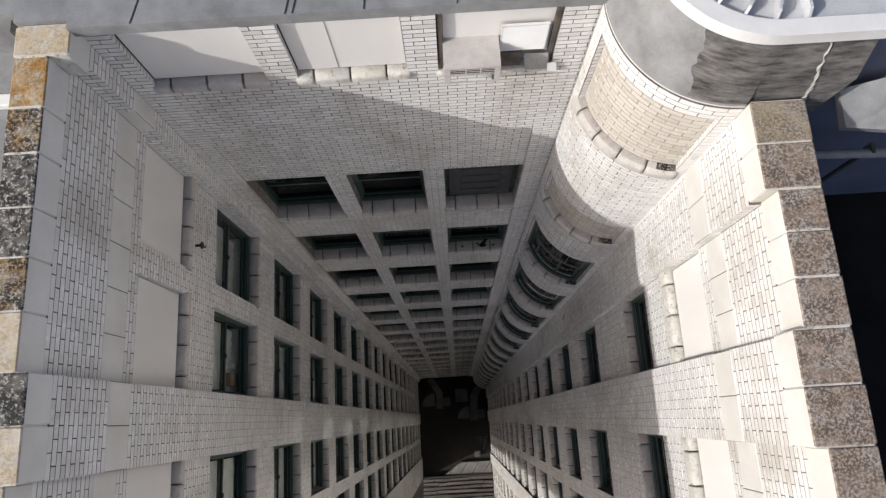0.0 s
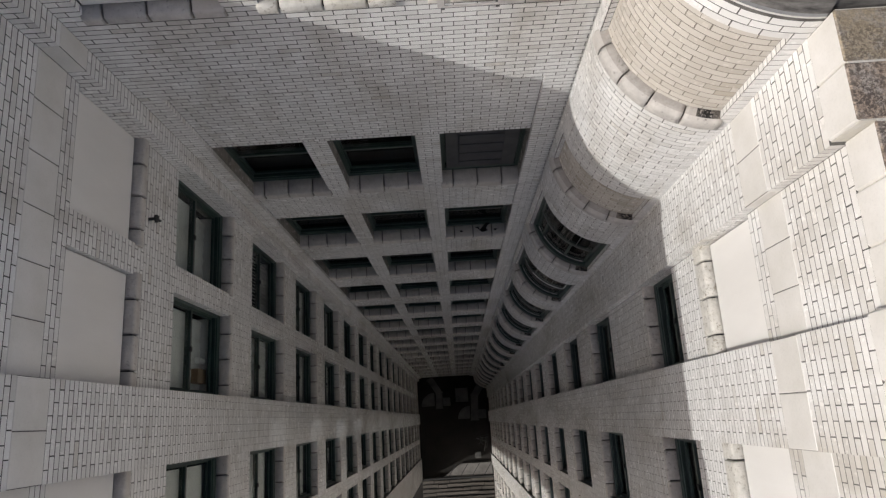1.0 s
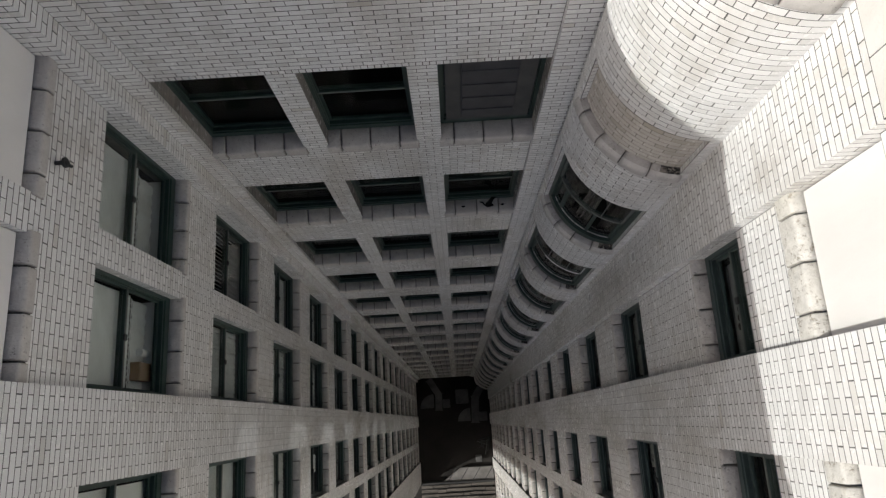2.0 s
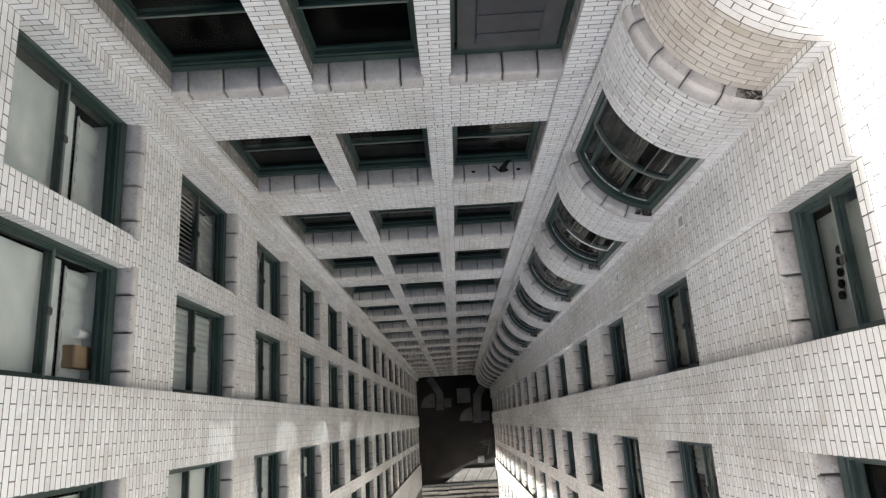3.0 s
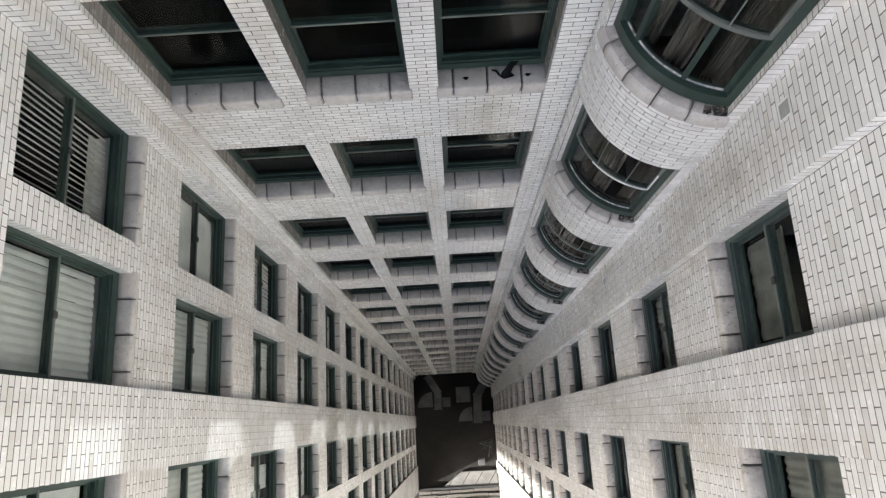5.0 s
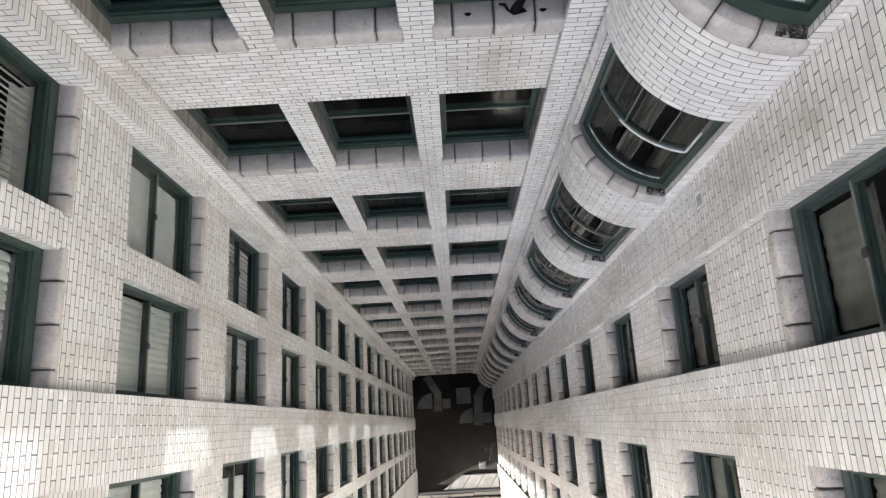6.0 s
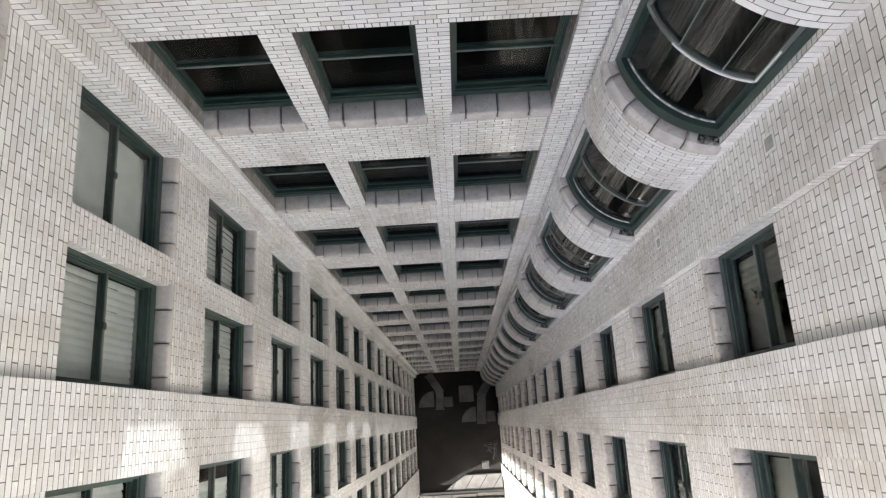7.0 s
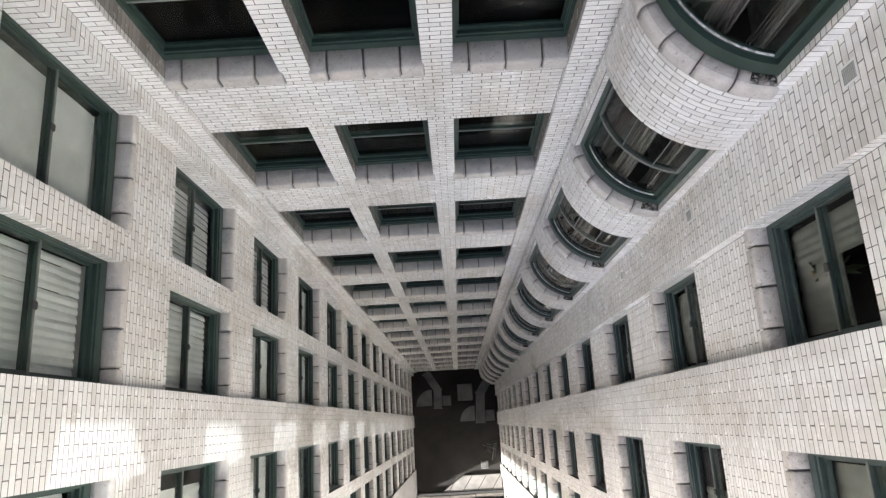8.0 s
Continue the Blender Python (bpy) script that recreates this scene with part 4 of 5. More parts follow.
# black bird-like shape on a north sill, with two small chips beside it
BIRD_SHAPE_AT = (0.848, 3.64, -3.206)
scrap = thing("plastic_scrap", "flat black bird-like shape lying on a sill", "scrap")
for nm, pts in (("body", [(-0.06, -0.02), (-0.02, -0.05), (0.05, -0.045), (0.10, -0.02), (0.06, 0.01), (0.09, 0.06), (0.16, 0.11), (0.15, 0.125), (0.06, 0.10), (0.0, 0.05), (-0.04, 0.02)]),
                ("corner", [(-0.05, 0.0), (-0.09, 0.04), (-0.15, 0.045), (-0.14, 0.03), (-0.10, 0.02), (-0.07, -0.02)])):
    rings = [[(x, y, z + 0.8 * max(0, y) + 0.012 * (1 + math.sin(40 * x))) for x, y in pts] for z in (0.0, 0.006)]
    part(nm, Solid().sweep(rings).mesh(nm, BLACK), scrap)
scrap.location = BIRD_SHAPE_AT
for dx in (-0.42, 0.24):
    bit = thing("plastic_bit", "small black chip on a sill", "scrap", "torn bits on the sill")
    rings = [[(0.03 * math.cos(q) * (1 + 0.4 * math.sin(3 * q)), 0.018 * math.sin(q), z) for q in [i * 0.7 for i in range(9)]] for z in (0, 0.006)]
    part("flake", Solid().sweep(rings).mesh("flake", BLACK), bit)
    bit.location = (BIRD_SHAPE_AT[0] + dx, BIRD_SHAPE_AT[1] - 0.01, BIRD_SHAPE_AT[2] - 0.004)


# ---- boarded openings of the top storey ----
def boarded(name, w, head_to_sill, deep, rd, label, seam=None, cream=False):
    ob = thing(name, label, "boarded window", "boarded openings of the top storey", "structure")
    part("panel", Solid().soft_box((0.012, rd, -head_to_sill), (w - 0.012, rd + 0.03, -0.006), 0.004).mesh("panel", PANEL), ob, "white painted board")
    if seam:
        part("cover_strip", Solid().soft_box((seam - 0.006, rd - 0.004, -head_to_sill + 0.01), (seam + 0.006, rd - 0.0005, -0.01), 0.001).mesh("cover_strip", TERRACOTTA), ob)
    if deep > head_to_sill:
        if cream:
            sill_blocks(ob, w, rd + 0.02, head_to_sill, deep, mat=CREAM_SILL, nose=CREAM_SILL, label="stained cream sill block")
        else:
            sill_blocks(ob, w, rd + 0.02, head_to_sill, deep)
    return ob


r0 = R0_HEAD - R0_SILL
for a, b in W_OPEN:
    ob = boarded("boarded_window", b - a, r0 - 0.165, r0, 0.06, "opening closed with a white board above a grey terracotta sill")
    ob.matrix_basis = pose(X_WEST, a, R0_HEAD, 0, 0, 90)
for a, b in E_OPEN:
    d = R0_HEAD - E_R0_SILL
    ob = boarded("boarded_window", b - a, d - 0.28, d, 0.05, "sunlit opening closed with a white board above a cream sill", None, True)
    ob.matrix_basis = pose(X_EAST, b, R0_HEAD, 0, 0, -90)
for i, (a, b) in enumerate(N_OPEN):
    d = N_R0_HEAD - N_R0_SILL
    ob = boarded("boarded_window", b - a, d - 0.15 if i < 2 else d - 0.12, d, 0.065, "opening closed with white boards under the roof edge", 0.42 if i == 1 else None, i > 0)
    if i == 2:
        for x in (0.013, b - a - 0.063):
            part("jamb_post", Solid().soft_box((x, 0.012, -d + 0.16), (x + 0.05, 0.062, -0.01), 0.006).mesh("jamb_post", RUSTY), ob, "dark brown jamb post")
    ob.matrix_basis = pose(a, Y_NORTH, N_R0_HEAD)

# ---- curved windows and sills of the bay ----
def bay_window(j, mullions, white_lines=False):
    head, sill = bay_head(j), bay_sill(j)
    ob = thing("curved_window", "curved dark green sash window in the rounded bay", "window", "curved windows of the bay", "structure")
    s = Solid()
    r0, r1 = 0.85, 0.95
    bay_sector(s, r0, r1, OPEN_A0, OPEN_A1, sill, sill + 0.14)
    bay_sector(s, r0, r1, OPEN_A0, OPEN_A1, head - 0.05, head)
    bay_sector(s, r0, r1, OPEN_A0, OPEN_A0 + 0.075, sill + 0.14, head - 0.05, 2)
    bay_sector(s, r0, r1, OPEN_A1 - 0.075, OPEN_A1, sill + 0.14, head - 0.05, 2)
    part("window_frame", s.mesh("window_frame", GREEN), ob, "dark green curved frame")
    mid = (sill + 0.14 + head - 0.05) / 2
    a0, a1 = OPEN_A0 + 0.075, OPEN_A1 - 0.075
    for nm, z0, z1, ra in (("upper_sash", mid - 0.02, head - 0.05, 0.905), ("lower_sash", sill + 0.14, mid + 0.02, 0.87)):
        s = Solid()
        rb = ra + 0.03
        bay_sector(s, ra, rb, a0, a1, z0, z0 + 0.045)
        bay_sector(s, ra, rb, a0, a1, z1 - 0.04, z1)
        bay_sector(s, ra, rb, a0, a0 + 0.045, z0 + 0.045, z1 - 0.04, 2)
        bay_sector(s, ra, rb, a1 - 0.045, a1, z0 + 0.045, z1 - 0.04, 2)
        if mullions and nm == "lower_sash":
            for q in (0.20, 0.66):
                am = a0 + (a1 - a0) * q
                bay_sector(s, ra - 0.01, rb + 0.02, am - 0.025, am + 0.025, z0 + 0.045, z1 - 0.04, 1)
        sash = part(nm, s.mesh(nm, SASH if nm == "upper_sash" else GREEN), ob)
        if nm == "upper_sash":
            for q in ((0.72,) if mullions else (0.40, 0.74)):
                am = a0 + (a1 - a0) * q
                part("glazing_bar", bay_sector(Solid(), ra, rb, am - 0.006, am + 0.006, z0 + 0.045, z1 - 0.04, 1).mesh("glazing_bar", SASH), sash, "thin grey glazing bar")
        pane = part("pane", bay_sector(Solid(), ra + 0.012, ra + 0.017, a0 + 0.04, a1 - 0.04, z0 + 0.04, z1 - 0.035).mesh("pane", BAY_GLASS), sash, "curved glass pane")
        pane.visible_shadow = False
        if nm == "lower_sash":
            part("glazing_bead", bay_sector(Solid(), rb, rb + 0.012, a0 + 0.05, a1 - 0.05, z0 + 0.035, z0 + 0.05).mesh("glazing_bead", FLAKED), sash, "flaking white glazing bead")
        elif white_lines:
            am = a0 + (a1 - a0) * 0.35
            part("white_rail", bay_sector(Solid(), rb, rb + 0.012, am, a1 - 0.04, z0 + 0.008, z0 + 0.024).mesh("white_rail", WHITE_METAL), sash, "white painted meeting rail")
            part("white_stile", bay_sector(Solid(), rb, rb + 0.012, a1 - 0.040, a1 - 0.024, z0 + 0.024, z0 + 0.45, 1).mesh("white_stile", WHITE_METAL), sash, "white painted stile")
    return ob


def bay_sill_blocks(wall, sill):
    prof = [(0.88, 0.0), (1.0, -0.032), (1.022, -0.041), (1.042, -0.056), (1.055, -0.078), (1.059, -0.10), (1.059, -0.18), (1.052, -0.196), (0.88, -0.198)]
    cuts = [OPEN_A0 - 0.04, 3.40, 3.71, 4.01, 4.31, OPEN_A1 + 0.03]
    for a, b in zip(cuts, cuts[1:]):
        rings = []
        for q in range(8):
            an = a + 0.007 + (b - a - 0.014) * q / 7
            e = 0.006 if q in (0, 7) else 0.0
            rings.append([bay_point(r - e, an, sill + z - e) for r, z in prof])
        stained = b == cuts[-1]
        block = Solid().sweep(rings)
        for q in range(len(block.f)):
            block.m[q] = 1 if stained and 18 <= q < 63 and q % 9 < 2 else 2 if q < 63 and 2 <= q % 9 <= 7 else 0
        me = block.mesh("sill_block", TERRACOTTA, GRIMY, SILL_NOSE)
        for p in me.polygons:
            p.use_smooth = len(p.vertices) == 4 and p.normal.z > -0.5
        part("sill_block", me, wall, "soot-stained sill block" if stained else "curved terracotta sill block")
    part("sill_bed", bay_sector(Solid(), 0.87, 1.02, cuts[0], cuts[-1], sill - 0.195, sill - 0.075).mesh("sill_bed", MORTAR), wall)


bay_window(2, False, True)
base_window = bay_window(3, False)
for j, head, sill in levels:
    bay_sill_blocks(wall_bay, sill)
    if j == 1:
        bay_window(j, True)
    elif j > 3:
        copy_thing(base_window, Matrix.Translation((0, 0, bay_sill(j) - bay_sill(3))))
def bay_curtain():
    """Cloths in uneven folds behind the curved glass, imitating its reflected streaks."""
    ob = thing("bay_curtain", "brown cloth in uneven folds imitating streaks reflected in curved glass", "curtain", "curtains of the bay")
    r = random.Random(21)
    for a0, a1 in ((3.38, 3.62), (3.78, 4.08), (4.30, 4.52)):
        n = 40
        rows = []
        for zi in range(5):
            row = []
            for i in range(n + 1):
                f = i / n
                fold = 0.016 * math.sin(2 * math.pi * 6.3 * f + 1.1 * math.sin(7 * f) + a0) + 0.010 * math.sin(29 * f + zi * 0.25)
                row.append(bay_point(0.70 + fold, a0 + (a1 - a0) * f + 0.008 * math.sin(zi + 5 * f), 0.14 - 0.5 * zi))
            rows.append(row)
        s = Solid().sweep(rows, closed=False)
        s.sweep([[(x * 0.997 + 0.0078, y * 0.997 + 0.0103, z) for x, y, z in row] for row in rows], closed=False)
        me = s.mesh("cloth", STREAK_CLOTH)
        for p in me.polygons:
            p.use_smooth = True
        part("cloth", me, ob)
    return ob


hung = bay_curtain()
hung.location.z = bay_head(1)
for j in range(2, BAY_ROWS):
    copy_thing(hung, Matrix.Translation((0, 0, bay_head(j))))


# ---- roofs round the court ----
s = Solid()
s.box((-2.96, 3.42, 5.575), (1.62, 3.60, 5.70)).box((-3.41, 3.51, 5.575), (-2.96, 3.60, 5.70)).box((-8.0, 3.60, 5.60), (1.62, 9.0, 5.70))
roof_north = thing("roof_north", "grey membrane roof edge above the boarded windows", "roof", kind="structure", data=s.mesh("roof_north", MEMBRANE))
for x0, x1 in ((-2.42, -2.30), (-1.12, -1.02), (-1.06, -0.96), (-0.46, -0.42), (0.32, 0.40)):
    part("lap_seam", Solid().sweep([[(x - 0.007, y, z), (x + 0.007, y, z), (x + 0.007, y, z + 0.004), (x - 0.007, y, z + 0.004)] for x, y, z in ((x0, 3.43, 5.7), (x1, 3.9, 5.7), (x1 + 0.1, 4.6, 5.7))]).mesh("lap_seam", DARK), roof_north, "dark lap seam in the membrane")
roof_west = thing("roof_west", "grey membrane roof behind the coping", "roof", kind="structure",
                  data=Solid().box((-9.0, W_SOUTH, 4.9), (-3.50, 3.60, 5.12)).box((-9.0, 3.60, 5.0), (-3.5, 3.72, 5.599)).mesh("roof_west", MEMBRANE))
roof_edge = thing("roof_kerb", "white painted kerb across the roof", "kerb", kind="structure",
                  data=Solid().soft_box((-9.0, 3.02, 5.12), (-3.52, 3.14, 5.2), 0.01).mesh("roof_kerb", WHITE_METAL))
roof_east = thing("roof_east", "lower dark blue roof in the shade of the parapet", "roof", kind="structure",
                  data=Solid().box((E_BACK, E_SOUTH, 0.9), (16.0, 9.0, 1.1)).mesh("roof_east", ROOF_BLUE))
pipe = thing("roof_pipe", "pale blue-grey pipe over the lower roof", "pipe", data=Solid().tube((3.05, 2.42, 4.4), (4.45, 2.36, 4.4), 0.045, 14).mesh("roof_pipe", VENT))
for x in (3.2, 4.3):
    part("pipe_post", Solid().tube((x, 2.41, 1.1), (x, 2.41, 4.37), 0.025).mesh("pipe_post", STEEL), pipe)
    part("pipe_clip", Solid().soft_box((x - 0.02, 2.35, 4.33), (x + 0.02, 2.46, 4.46), 0.006).mesh("pipe_clip", STEEL), pipe)

# membrane drum over the bay with a white metal cap
s = Solid()
bay_sector(s, 0.0, 0.99, math.radians(172), math.radians(270), 5.40, 5.60, 24)
rings = []
for i in range(25):
    a = math.radians(172 + 98 * i / 24)
    rings.append([bay_point(1.018, a, 5.573), bay_point(0.855, a, 6.25), bay_point(0.78, a, 6.25), bay_point(0.80, a, 5.573)])
s.sweep(rings)
drum = thing("roof_drum", "rounded upstand over the bay, clad in grey roof membrane", "roof", kind="structure", data=s.mesh("roof_drum", MEMBRANE))
torn = random.Random(3)
rings = []
for i in range(15):
    f = i / 14
    start = math.radians(243 - 9 * f + 0.8 * math.sin(11 * f) + torn.uniform(-1.1, 1.1))
    arc = [start + (math.radians(270) - start) * q / 10 for q in range(11)]
    r = 1.017 - 0.156 * f
    rings.append([bay_point(r, q, 5.605 + 0.645 * f) for q in arc] + [bay_point(r - 0.010, q, 5.605 + 0.645 * f) for q in reversed(arc)])
s = Solid().sweep(rings)
s.sweep([[(x, 2.404, 5.35), (x + e, 2.459, 5.82), (x + 0.6 * e, 2.562, 6.25), (x + 0.6 * e, 2.64, 6.25), (x, 2.64, 5.35)] for x, e in ((2.60, 0), (2.9, 0.05), (3.22, 0.14))])
part("felt_upstand", s.mesh("felt_upstand", FELT), drum, "weathered dark felt upstand")
part("felt_slope", Solid().sweep([[(3.45, 2.56, 5.45), (4.6, 2.60, 6.0), (4.6, 2.05, 5.5), (3.6, 2.32, 5.2)], [(3.45, 2.58, 5.38), (4.6, 2.62, 5.9), (4.6, 2.07, 5.4), (3.6, 2.34, 5.1)]]).mesh("felt_slope", MEMBRANE), drum)
rings = []
for i in range(29):
    f = i / 28
    x, w = 3.10 - 0.14 * f + torn.uniform(-0.012, 0.012), 0.022 - 0.012 * f + torn.uniform(-0.010, 0.008)
    y, z = (2.398 + 0.106 * f if f < 0.52 else 2.453 + 0.215 * (f - 0.52)), 5.36 + 0.88 * f
    w = max(w, 0.004)
    rings.append([(x - w, y - 0.002, z), (x, y - 0.012 + torn.uniform(-0.005, 0.005), z), (x + w, y - 0.002, z), (x, y + 0.02, z)])
part("torn_ridge", Solid().sweep(rings).mesh("torn_ridge", VENT), drum, "torn pale ridge of felt")
# dark sheet put in for the shadowed gap under the cap
part("back_wall", Solid().box((3.30, 2.67, 1.1), (6.5, 2.78, 6.249)).mesh("back_wall", ROOF_BLUE), drum, "dark blue sheet painting the shadowed gap below the roof cap")
cap = thing("metal_roof_cap", "white standing-seam metal roof cap over the bay", "metal roof")
s = Solid()
bay_sector(s, 0.74, 0.872, math.radians(172), math.radians(270), 6.25, 6.37, 24)
part("fascia", s.mesh("fascia", WHITE_METAL), cap)
part("straight_fascia", Solid().box((2.60, 2.548, 6.25), (6.5, 2.68, 6.37)).mesh("straight_fascia", WHITE_METAL), cap)
s = Solid()
bay_sector(s, 0.0, 0.74, math.radians(172), math.radians(270), 6.25, 6.31, 24)
s.box((2.6, 2.68, 6.25), (6.5, 9.0, 6.31))
part("roof_sheet", s.mesh("roof_sheet", ROOF_METAL), cap)
for x, y in ((1.99, 2.97), (2.132, 2.828), (2.317, 2.732), (2.536, 2.685), (2.773, 2.690)):
    d = (Vector((2.74, 3.42, 0)) - Vector((x, y, 0)))
    d.normalize()
    n = Vector((-d.y, d.x, 0)) * 0.011
    p0, p1 = Vector((x, y, 6.311)), Vector((2.74, 3.42, 6.311)) - d * 0.10
    up = Vector((0, 0, 0.10))
    rings = [[p - n, p + n, p + n + up * h, p - n + up * h] for p, h in ((p0, 0.35), (p0 + d * 0.05, 1.0), (p1, 1.0))]
    part("seam", Solid().sweep(rings).mesh("seam", ROOF_METAL), cap, "upright metal seam")

# ---- air conditioner and louvre in the third opening ----
ac = thing("air_conditioner", "white boxy air conditioner hung out of a boarded opening", "air conditioner", at=(0.185, 3.24, 4.70))
s = Solid().box((0, 0.0, 0.27), (0.53, 0.40, 0.285)).box((0, 0.0, 0.0), (0.014, 0.40, 0.27)).box((0.516, 0.0, 0.0), (0.53, 0.40, 0.27))
part("casing", s.mesh("casing", DUSTY), ac, "dented white metal casing")
part("core", Solid().soft_box((0.016, 0.03, 0.10), (0.514, 0.40, 0.268), 0.01).mesh("core", DARK), ac)
part("grille_frame", ring(Solid(), 0.0, 0.53, 0.0, 0.29, 0.055, 0.03, 0.02, -0.012, -0.001).mesh("grille_frame", DUSTY), ac)
for i in range(4):
    z = 0.135 + i * 0.032
    part("grille_slat", Solid().box((0.055, -0.008, z), (0.475, -0.004, z + 0.006)).mesh("grille_slat", DUSTY), ac)
for x in (0.20, 0.34):
    part("grille_post", Solid().box((x, -0.0035, 0.13), (x + 0.008, -0.001, 0.26)).mesh("grille_post", WHITE_METAL), ac)
part("bracket", Solid().box((0.03, 0.05, -0.12), (0.06, 0.24, -0.001)).mesh("bracket", STEEL), ac)
part("bracket", Solid().box((0.47, 0.05, -0.12), (0.50, 0.24, -0.001)).mesh("bracket", STEEL), ac)
shutter = thing("louvred_panel", "white louvred panel beside the air conditioner", "louvre", at=(0.73, 3.47, 4.79))
part("louvre_frame", ring(Solid(), 0.0, 0.44, 0.0, 0.42, 0.012, 0.012, 0.012, 0.024, 0.05).mesh("louvre_frame", WHITE_METAL), shutter)
part("backing", Solid().box((0.013, 0.044, 0.013), (0.427, 0.049, 0.407)).mesh("backing", DARK), shutter)
for i in range(9):
    z = 0.03 + i * 0.042
    rings = [[(x, 0.012, z), (x, 0.034, z + 0.024), (x, 0.037, z + 0.022), (x, 0.015, z - 0.002)] for x in (0.013, 0.427)]
    part("louvre_slat", Solid().sweep(rings).mesh("louvre_slat", WHITE_METAL), shutter)
part("lower_board", Solid().box((-0.02, 0.012, -0.26), (0.22, 0.04, -0.004)).mesh("lower_board", RUSTY), shutter, "bare brown board below the louvre")
tray = thing("metal_flap", "bent grey metal flap resting on the sill", "metal sheet")
part("plate", Solid().sweep([[(x, 3.485, 4.735), (x + 0.03, 3.44, 4.50), (x + 0.03, 3.444, 4.494), (x, 3.489, 4.729)] for x in (0.97, 1.21)]).mesh("plate", VENT), tray)
part("folded_edge", Solid().sweep([[(x, 3.45, 4.60), (x + 0.02, 3.425, 4.47), (x + 0.02, 3.429, 4.465), (x, 3.454, 4.595)] for x in (1.21, 1.30)]).mesh("folded_edge", WHITE_METAL), tray)

# ---- fittings on the walls ----
def wall_vent():
    ob = thing("wall_vent", "small grey perforated vent plate set in brick", "vent", "vents of the east wall")
    part("plate", ring(Solid(), 0.0, 0.14, 0.0, 0.17, 0.014, 0.014, 0.014, -0.004, 0.0).mesh("plate", WHITE_METAL), ob)
    part("backing", Solid().box((0.014, -0.001, 0.014), (0.126, 0.0, 0.156)).mesh("backing", STEEL), ob)
    s = Solid()
    for i in range(7):
        s.box((0.014, -0.003, 0.024 + i * 0.019), (0.126, -0.0012, 0.036 + i * 0.019))
    for i in range(5):
        s.box((0.030 + i * 0.019, -0.0034, 0.014), (0.036 + i * 0.019, -0.0012, 0.156))
    part("mesh_grid", s.mesh("mesh_grid", VENT), ob)
    return ob


vent = wall_vent()
vent.matrix_basis = pose(X_EAST_PILASTER - 0.008, 2.20, -4.33, 0, 0, -90)
for k in range(0, 12):
    if k != 1:
        copy_thing(vent, pose(X_EAST_PILASTER - 0.008, 2.20, -4.33 - STOREY * (k - 1), 0, 0, -90))
tap = thing("hose_tap", "small rusty tap on the brickwork beside a sill", "tap", at=(-3.11, 2.42, 2.36))
part("pipe", Solid().tube((0, 0, 0), (0.10, 0, 0), 0.018).mesh("pipe", DARK), tap)
part("wheel", Solid().tube((0.075, 0, 0.0), (0.095, 0, 0.0), 0.045, 12).mesh("wheel", DARK), tap)
part("spout", Solid().tube((0.07, 0, 0), (0.09, 0, -0.09), 0.014).mesh("spout", DARK), tap)

# things seen inside the first windows
box = thing("cardboard_box", "brown cardboard box leaning inside a window", "box", at=(-3.46, 0.78, -0.235))
part("carton", Solid().soft_box((-0.07, 0, 0), (0.07, 0.20, 0.30), 0.006).mesh("carton", CARD), box)
part("flap", Solid().box((0.071, 0.0, 0.16), (0.076, 0.20, 0.29)).mesh("flap", CARD), box)
part("bottle", Solid().tube((-3.45, 1.10, -0.235), (-3.45, 1.10, -0.04), 0.045, 14).mesh("bottle", WHITE_METAL),
     thing("white_bottle", "white bottle standing inside a window", "bottle"))

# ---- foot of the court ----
# the shade at the foot is put into the ground's near-black colour
ground = thing("ground", "paved floor of the court and the land beyond, its shade painted dark", "ground", kind="structure",
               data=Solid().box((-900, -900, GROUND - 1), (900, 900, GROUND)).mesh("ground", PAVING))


def duct(path, w, h, name, label, at):
    """A bent sheet-metal duct of square section with flanges."""
    ob = thing(name, label, "duct", "ducts at the foot of the court", at=at)
    pts = [Vector(p) for p in path]
    rings = []
    for i, p in enumerate(pts):
        d = (pts[min(i + 1, len(pts) - 1)] - pts[max(i - 1, 0)]).normalized()
        n = Vector((-d.y, d.x, 0)) * w / 2
        rings.append([p - n, p + n, p + n + Vector((0, 0, h)), p - n + Vector((0, 0, h))])
    part("duct_body", Solid().sweep(rings).mesh("duct_body", STEEL), ob)
    for i in (0, len(pts) // 2, len(pts) - 1):
        p = pts[i]
        d = (pts[min(i + 1, len(pts) - 1)] - pts[max(i - 1, 0)]).normalized()
        n = Vector((-d.y, d.x, 0)) * (w / 2 + 0.05)
        q = d * 0.03
        a = [p - n, p + n, p + n + Vector((0, 0, h + 0.05)), p - n + Vector((0, 0, h + 0.05))]
        part("flange", Solid().sweep([[v - q for v in a], [v + q for v in a]]).mesh("flange", STEEL), ob)
    return ob


def bend(x0, y0, x1, y1, x2, y2):
    """Points of a bent way through three corners."""
    return [(x0 + (x1 - x0) * t * 2, y0 + (y1 - y0) * t * 2, 0) if t < 0.5 else (x1 + (x2 - x1) * (t * 2 - 1), y1 + (y2 - y1) * (t * 2 - 1), 0) for t in [i / 8 for i in range(9)]]


duct(bend(-2.05, 3.4, -1.32, 2.2, -1.36, 1.0), 0.52, 0.55, "air_duct", "galvanised air duct bending across the court floor", (0, 0, GROUND + 0.35))
duct(bend(2.2, 2.85, 1.55, 1.85, 1.46, -0.1), 0.58, 0.55, "air_duct", "galvanised air duct with an elbow beside the bay", (0, 0, GROUND + 0.35))


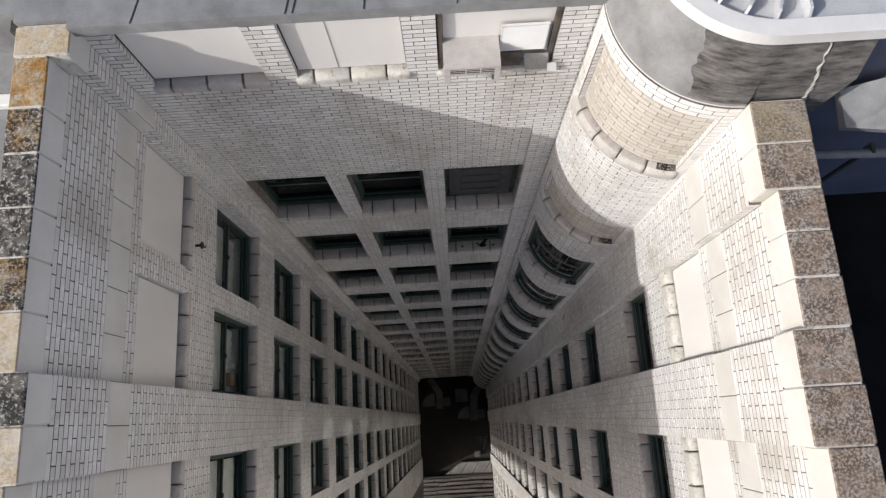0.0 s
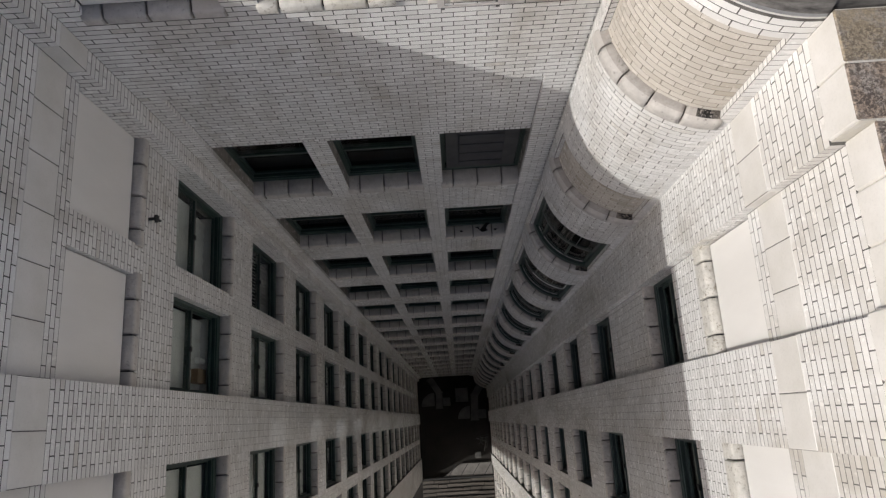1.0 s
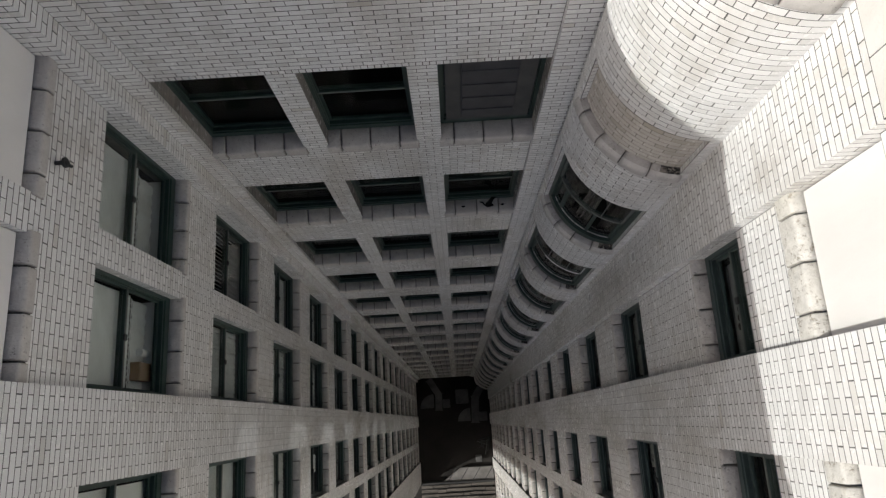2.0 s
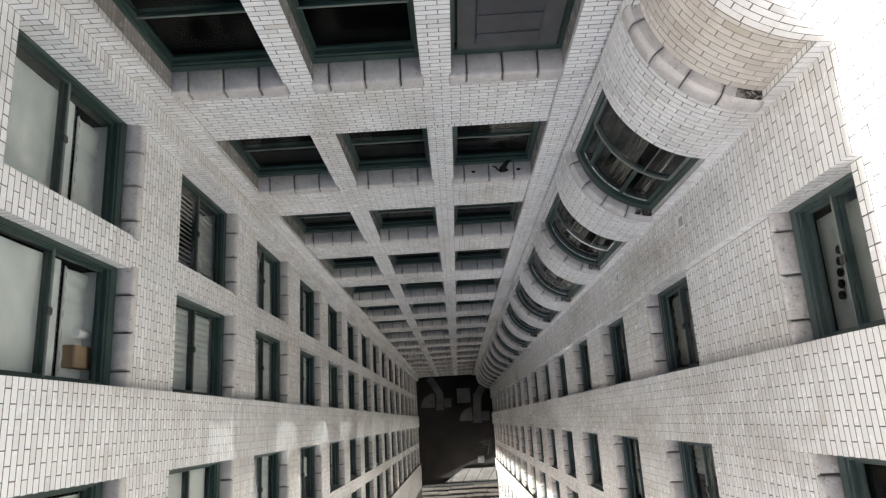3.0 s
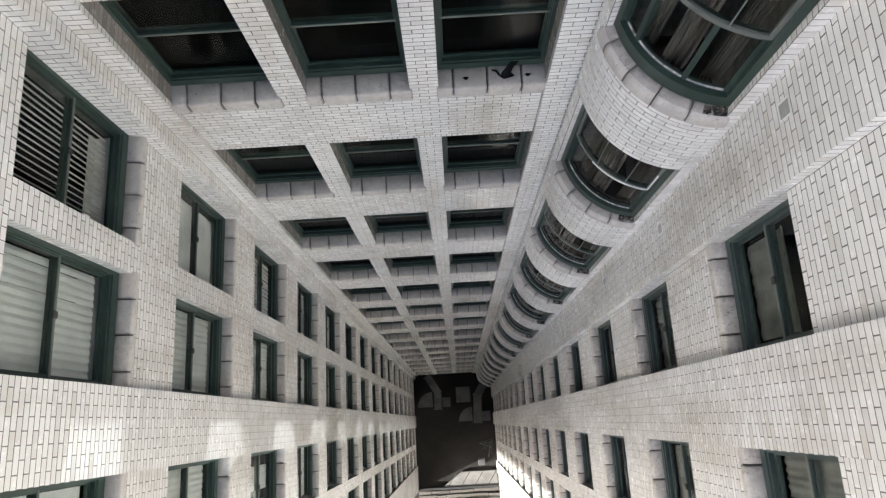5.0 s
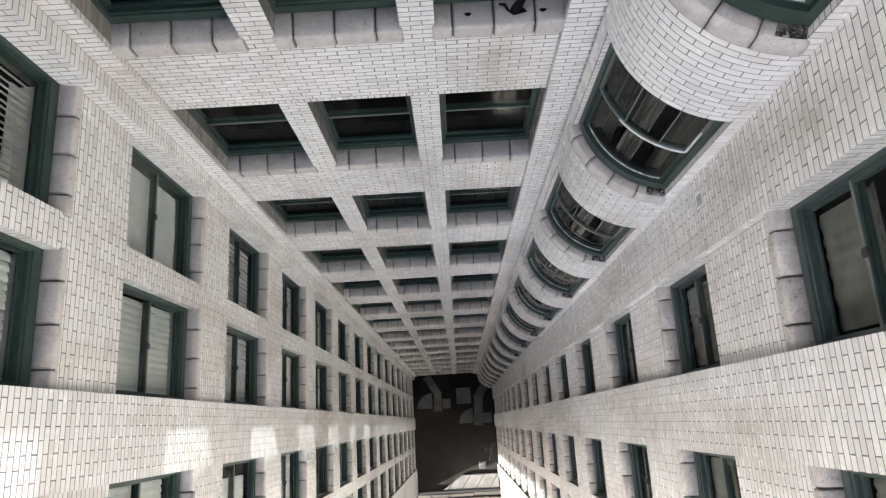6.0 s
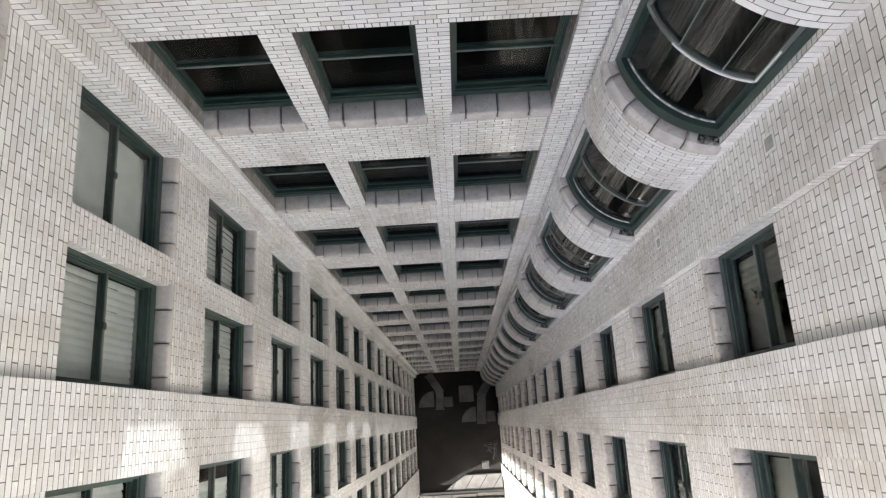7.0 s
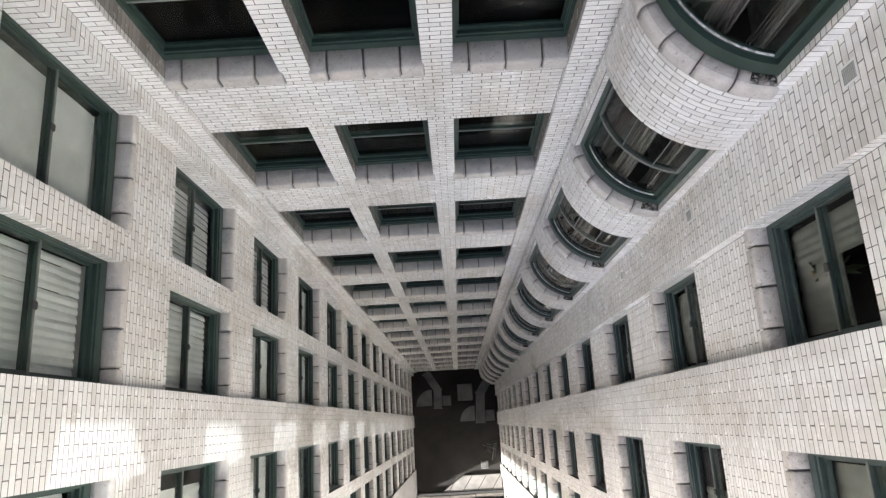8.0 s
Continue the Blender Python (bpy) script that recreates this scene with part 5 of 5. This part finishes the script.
def plant_box(a, b, label):
    ob = thing("plant_unit", label, "ventilation unit", "units at the foot of the court")
    part("casing", Solid().soft_box(a, b, 0.04).mesh("casing", STEEL), ob)
    part("plinth", Solid().box((a[0] + 0.08, a[1] + 0.08, GROUND), (b[0] - 0.08, b[1] - 0.08, a[2])).mesh("plinth", DARK), ob)
    part("hatch", Solid().soft_box((a[0] + 0.12, a[1] + 0.12, b[2] - 0.005), (b[0] - 0.12, b[1] - 0.12, b[2] + 0.03), 0.01).mesh("hatch", STEEL), ob)


def fan_hood(x, y, r, turn, label):
    """A quarter-round sheet-metal hood."""
    ob = thing("duct_hood", label, "duct hood", "hoods at the foot of the court")
    arc = [(x + r * math.cos(turn + q * math.pi / 20), y + r * math.sin(turn + q * math.pi / 20)) for q in range(11)]
    rings = [[(px, py, z) for px, py in arc] + [(x, y, z)] for z in (GROUND + 0.3, GROUND + 0.85)]
    part("hood", Solid().sweep(rings).mesh("hood", STEEL), ob)
    part("stand", Solid().box((x - 0.1 + 0.3 * math.cos(turn + 0.8), y - 0.1 + 0.3 * math.sin(turn + 0.8), GROUND), (x + 0.1 + 0.3 * math.cos(turn + 0.8), y + 0.1 + 0.3 * math.sin(turn + 0.8), GROUND + 0.3)).mesh("stand", DARK), ob)


G = GROUND + 0.25
plant_box((0.0, 1.42, G), (1.02, 2.5, G + 0.8), "square grey ventilation unit on the court floor")
plant_box((-1.04, 1.15, G), (-0.45, 1.82, G + 0.55), "small grey ventilation unit at the end of a duct")
plant_box((1.80, 0.0, G), (2.42, 0.72, G + 0.55), "small grey ventilation unit by the wall")
plant_box((1.3, -3.05, G), (1.78, -2.55, G + 0.45), "small pale ventilation unit on the court floor")
fan_hood(-1.75, 1.2, 1.05, math.pi / 2, "quarter-round duct hood beside the wall")
fan_hood(1.1, 0.05, 1.0, math.pi / 2, "quarter-round duct hood at the end of a duct")
bike = thing("scrap_pile", "heap of bent pipes and scrap by the wall", "scrap")
for i in range(9):
    a = pick.uniform(0, 6.28)
    c = Vector((2.1 + pick.uniform(-0.35, 0.3), -1.7 + pick.uniform(-0.5, 0.4), GROUND + 0.06 + 0.03 * i))
    d = Vector((math.cos(a), math.sin(a), pick.uniform(-0.05, 0.05))) * pick.uniform(0.2, 0.5)
    part("pipe_length", Solid().tube(c - d, c + d, 0.035, 8).mesh("pipe_length", DARK if i % 3 else STEEL), bike)

# sunlit-ground slab and a stepped boarded roof at the south end of the court
deck = thing("low_deck", "pale slab shaped like the sunlit ground at the open end, with dark seams", "deck")
# the pale slab is cut to the outline of the sunlit ground
part("slab", Solid().sweep([[(0.1 + e, -3.42 - e, z), (2.605, -3.42 - e, z), (2.605, -4.38, z), (-1.3 + e, -4.38, z)] for z, e in ((GROUND, 0.0), (GROUND + 0.40, 0.0), (GROUND + 0.42, 0.02))]).mesh("slab", LIT_GROUND), deck)
for i in range(4):
    x = -0.9 + 0.95 * i
    part("seam", Solid().sweep([[(x + d - 0.03, y, z), (x + d + 0.03, y, z), (x + d + 0.03, y, z + 0.014), (x + d - 0.03, y, z + 0.014)]
                                for y, d, z in ((-4.34, 0.0, GROUND + 0.419), (-3.46, 0.6, GROUND + 0.419))]).mesh("seam", DARK), deck, "dark seam in the pale slab")
part("kerb", Solid().soft_box((-3.02, -4.56, GROUND), (2.69, -4.40, GROUND + 0.62), 0.02).mesh("kerb", DARK), deck, "dark kerb along the pale slab")
terrace = thing("boarded_roof", "low stepped roof of weathered boards at the open end", "roof", at=(0, 0, 0))
for i in range(14):
    y = -4.60 - 0.30 * i
    z = GROUND + 0.6 + 0.12 * i + pick.uniform(-0.03, 0.03)
    xs = [-3.02, *sorted(pick.uniform(-2.2, 2.0) for _ in range(3)), 2.68]
    for x0, x1 in zip(xs, xs[1:]):
        lift, slide = pick.uniform(-0.02, 0.04), pick.uniform(-0.03, 0.03)
        part("board", Solid().soft_box((x0 + 0.02, y - 0.22 + slide, z + lift), (x1 - 0.02, y + slide, z + lift + 0.06), 0.015).mesh("board", BOARD), terrace)
    part("riser", Solid().box((-2.85, y - 0.27, z - 0.3), (2.5, y - 0.245, z - 0.03)).mesh("riser", DARK), terrace)
for x in (-2.7, -0.2, 2.35):
    part("bearer", Solid().box((x, -9.1, GROUND), (x + 0.12, -4.6, GROUND + 0.3)).mesh("bearer", DARK), terrace)

# unseen block added beyond the open end; it keeps pane reflections and low light down
thing("wall_south", "unseen dark block added beyond the open end to dull pane reflections", "building", kind="structure",
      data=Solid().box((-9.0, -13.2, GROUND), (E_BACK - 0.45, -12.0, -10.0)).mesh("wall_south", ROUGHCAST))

# ---- the facing bricks, last ----
fw.build(wall_west)
fn.build(wall_north)
fr.build(wall_north)
fe.build(wall_east)
fb.build(wall_bay)
fi.build(wall_bay)
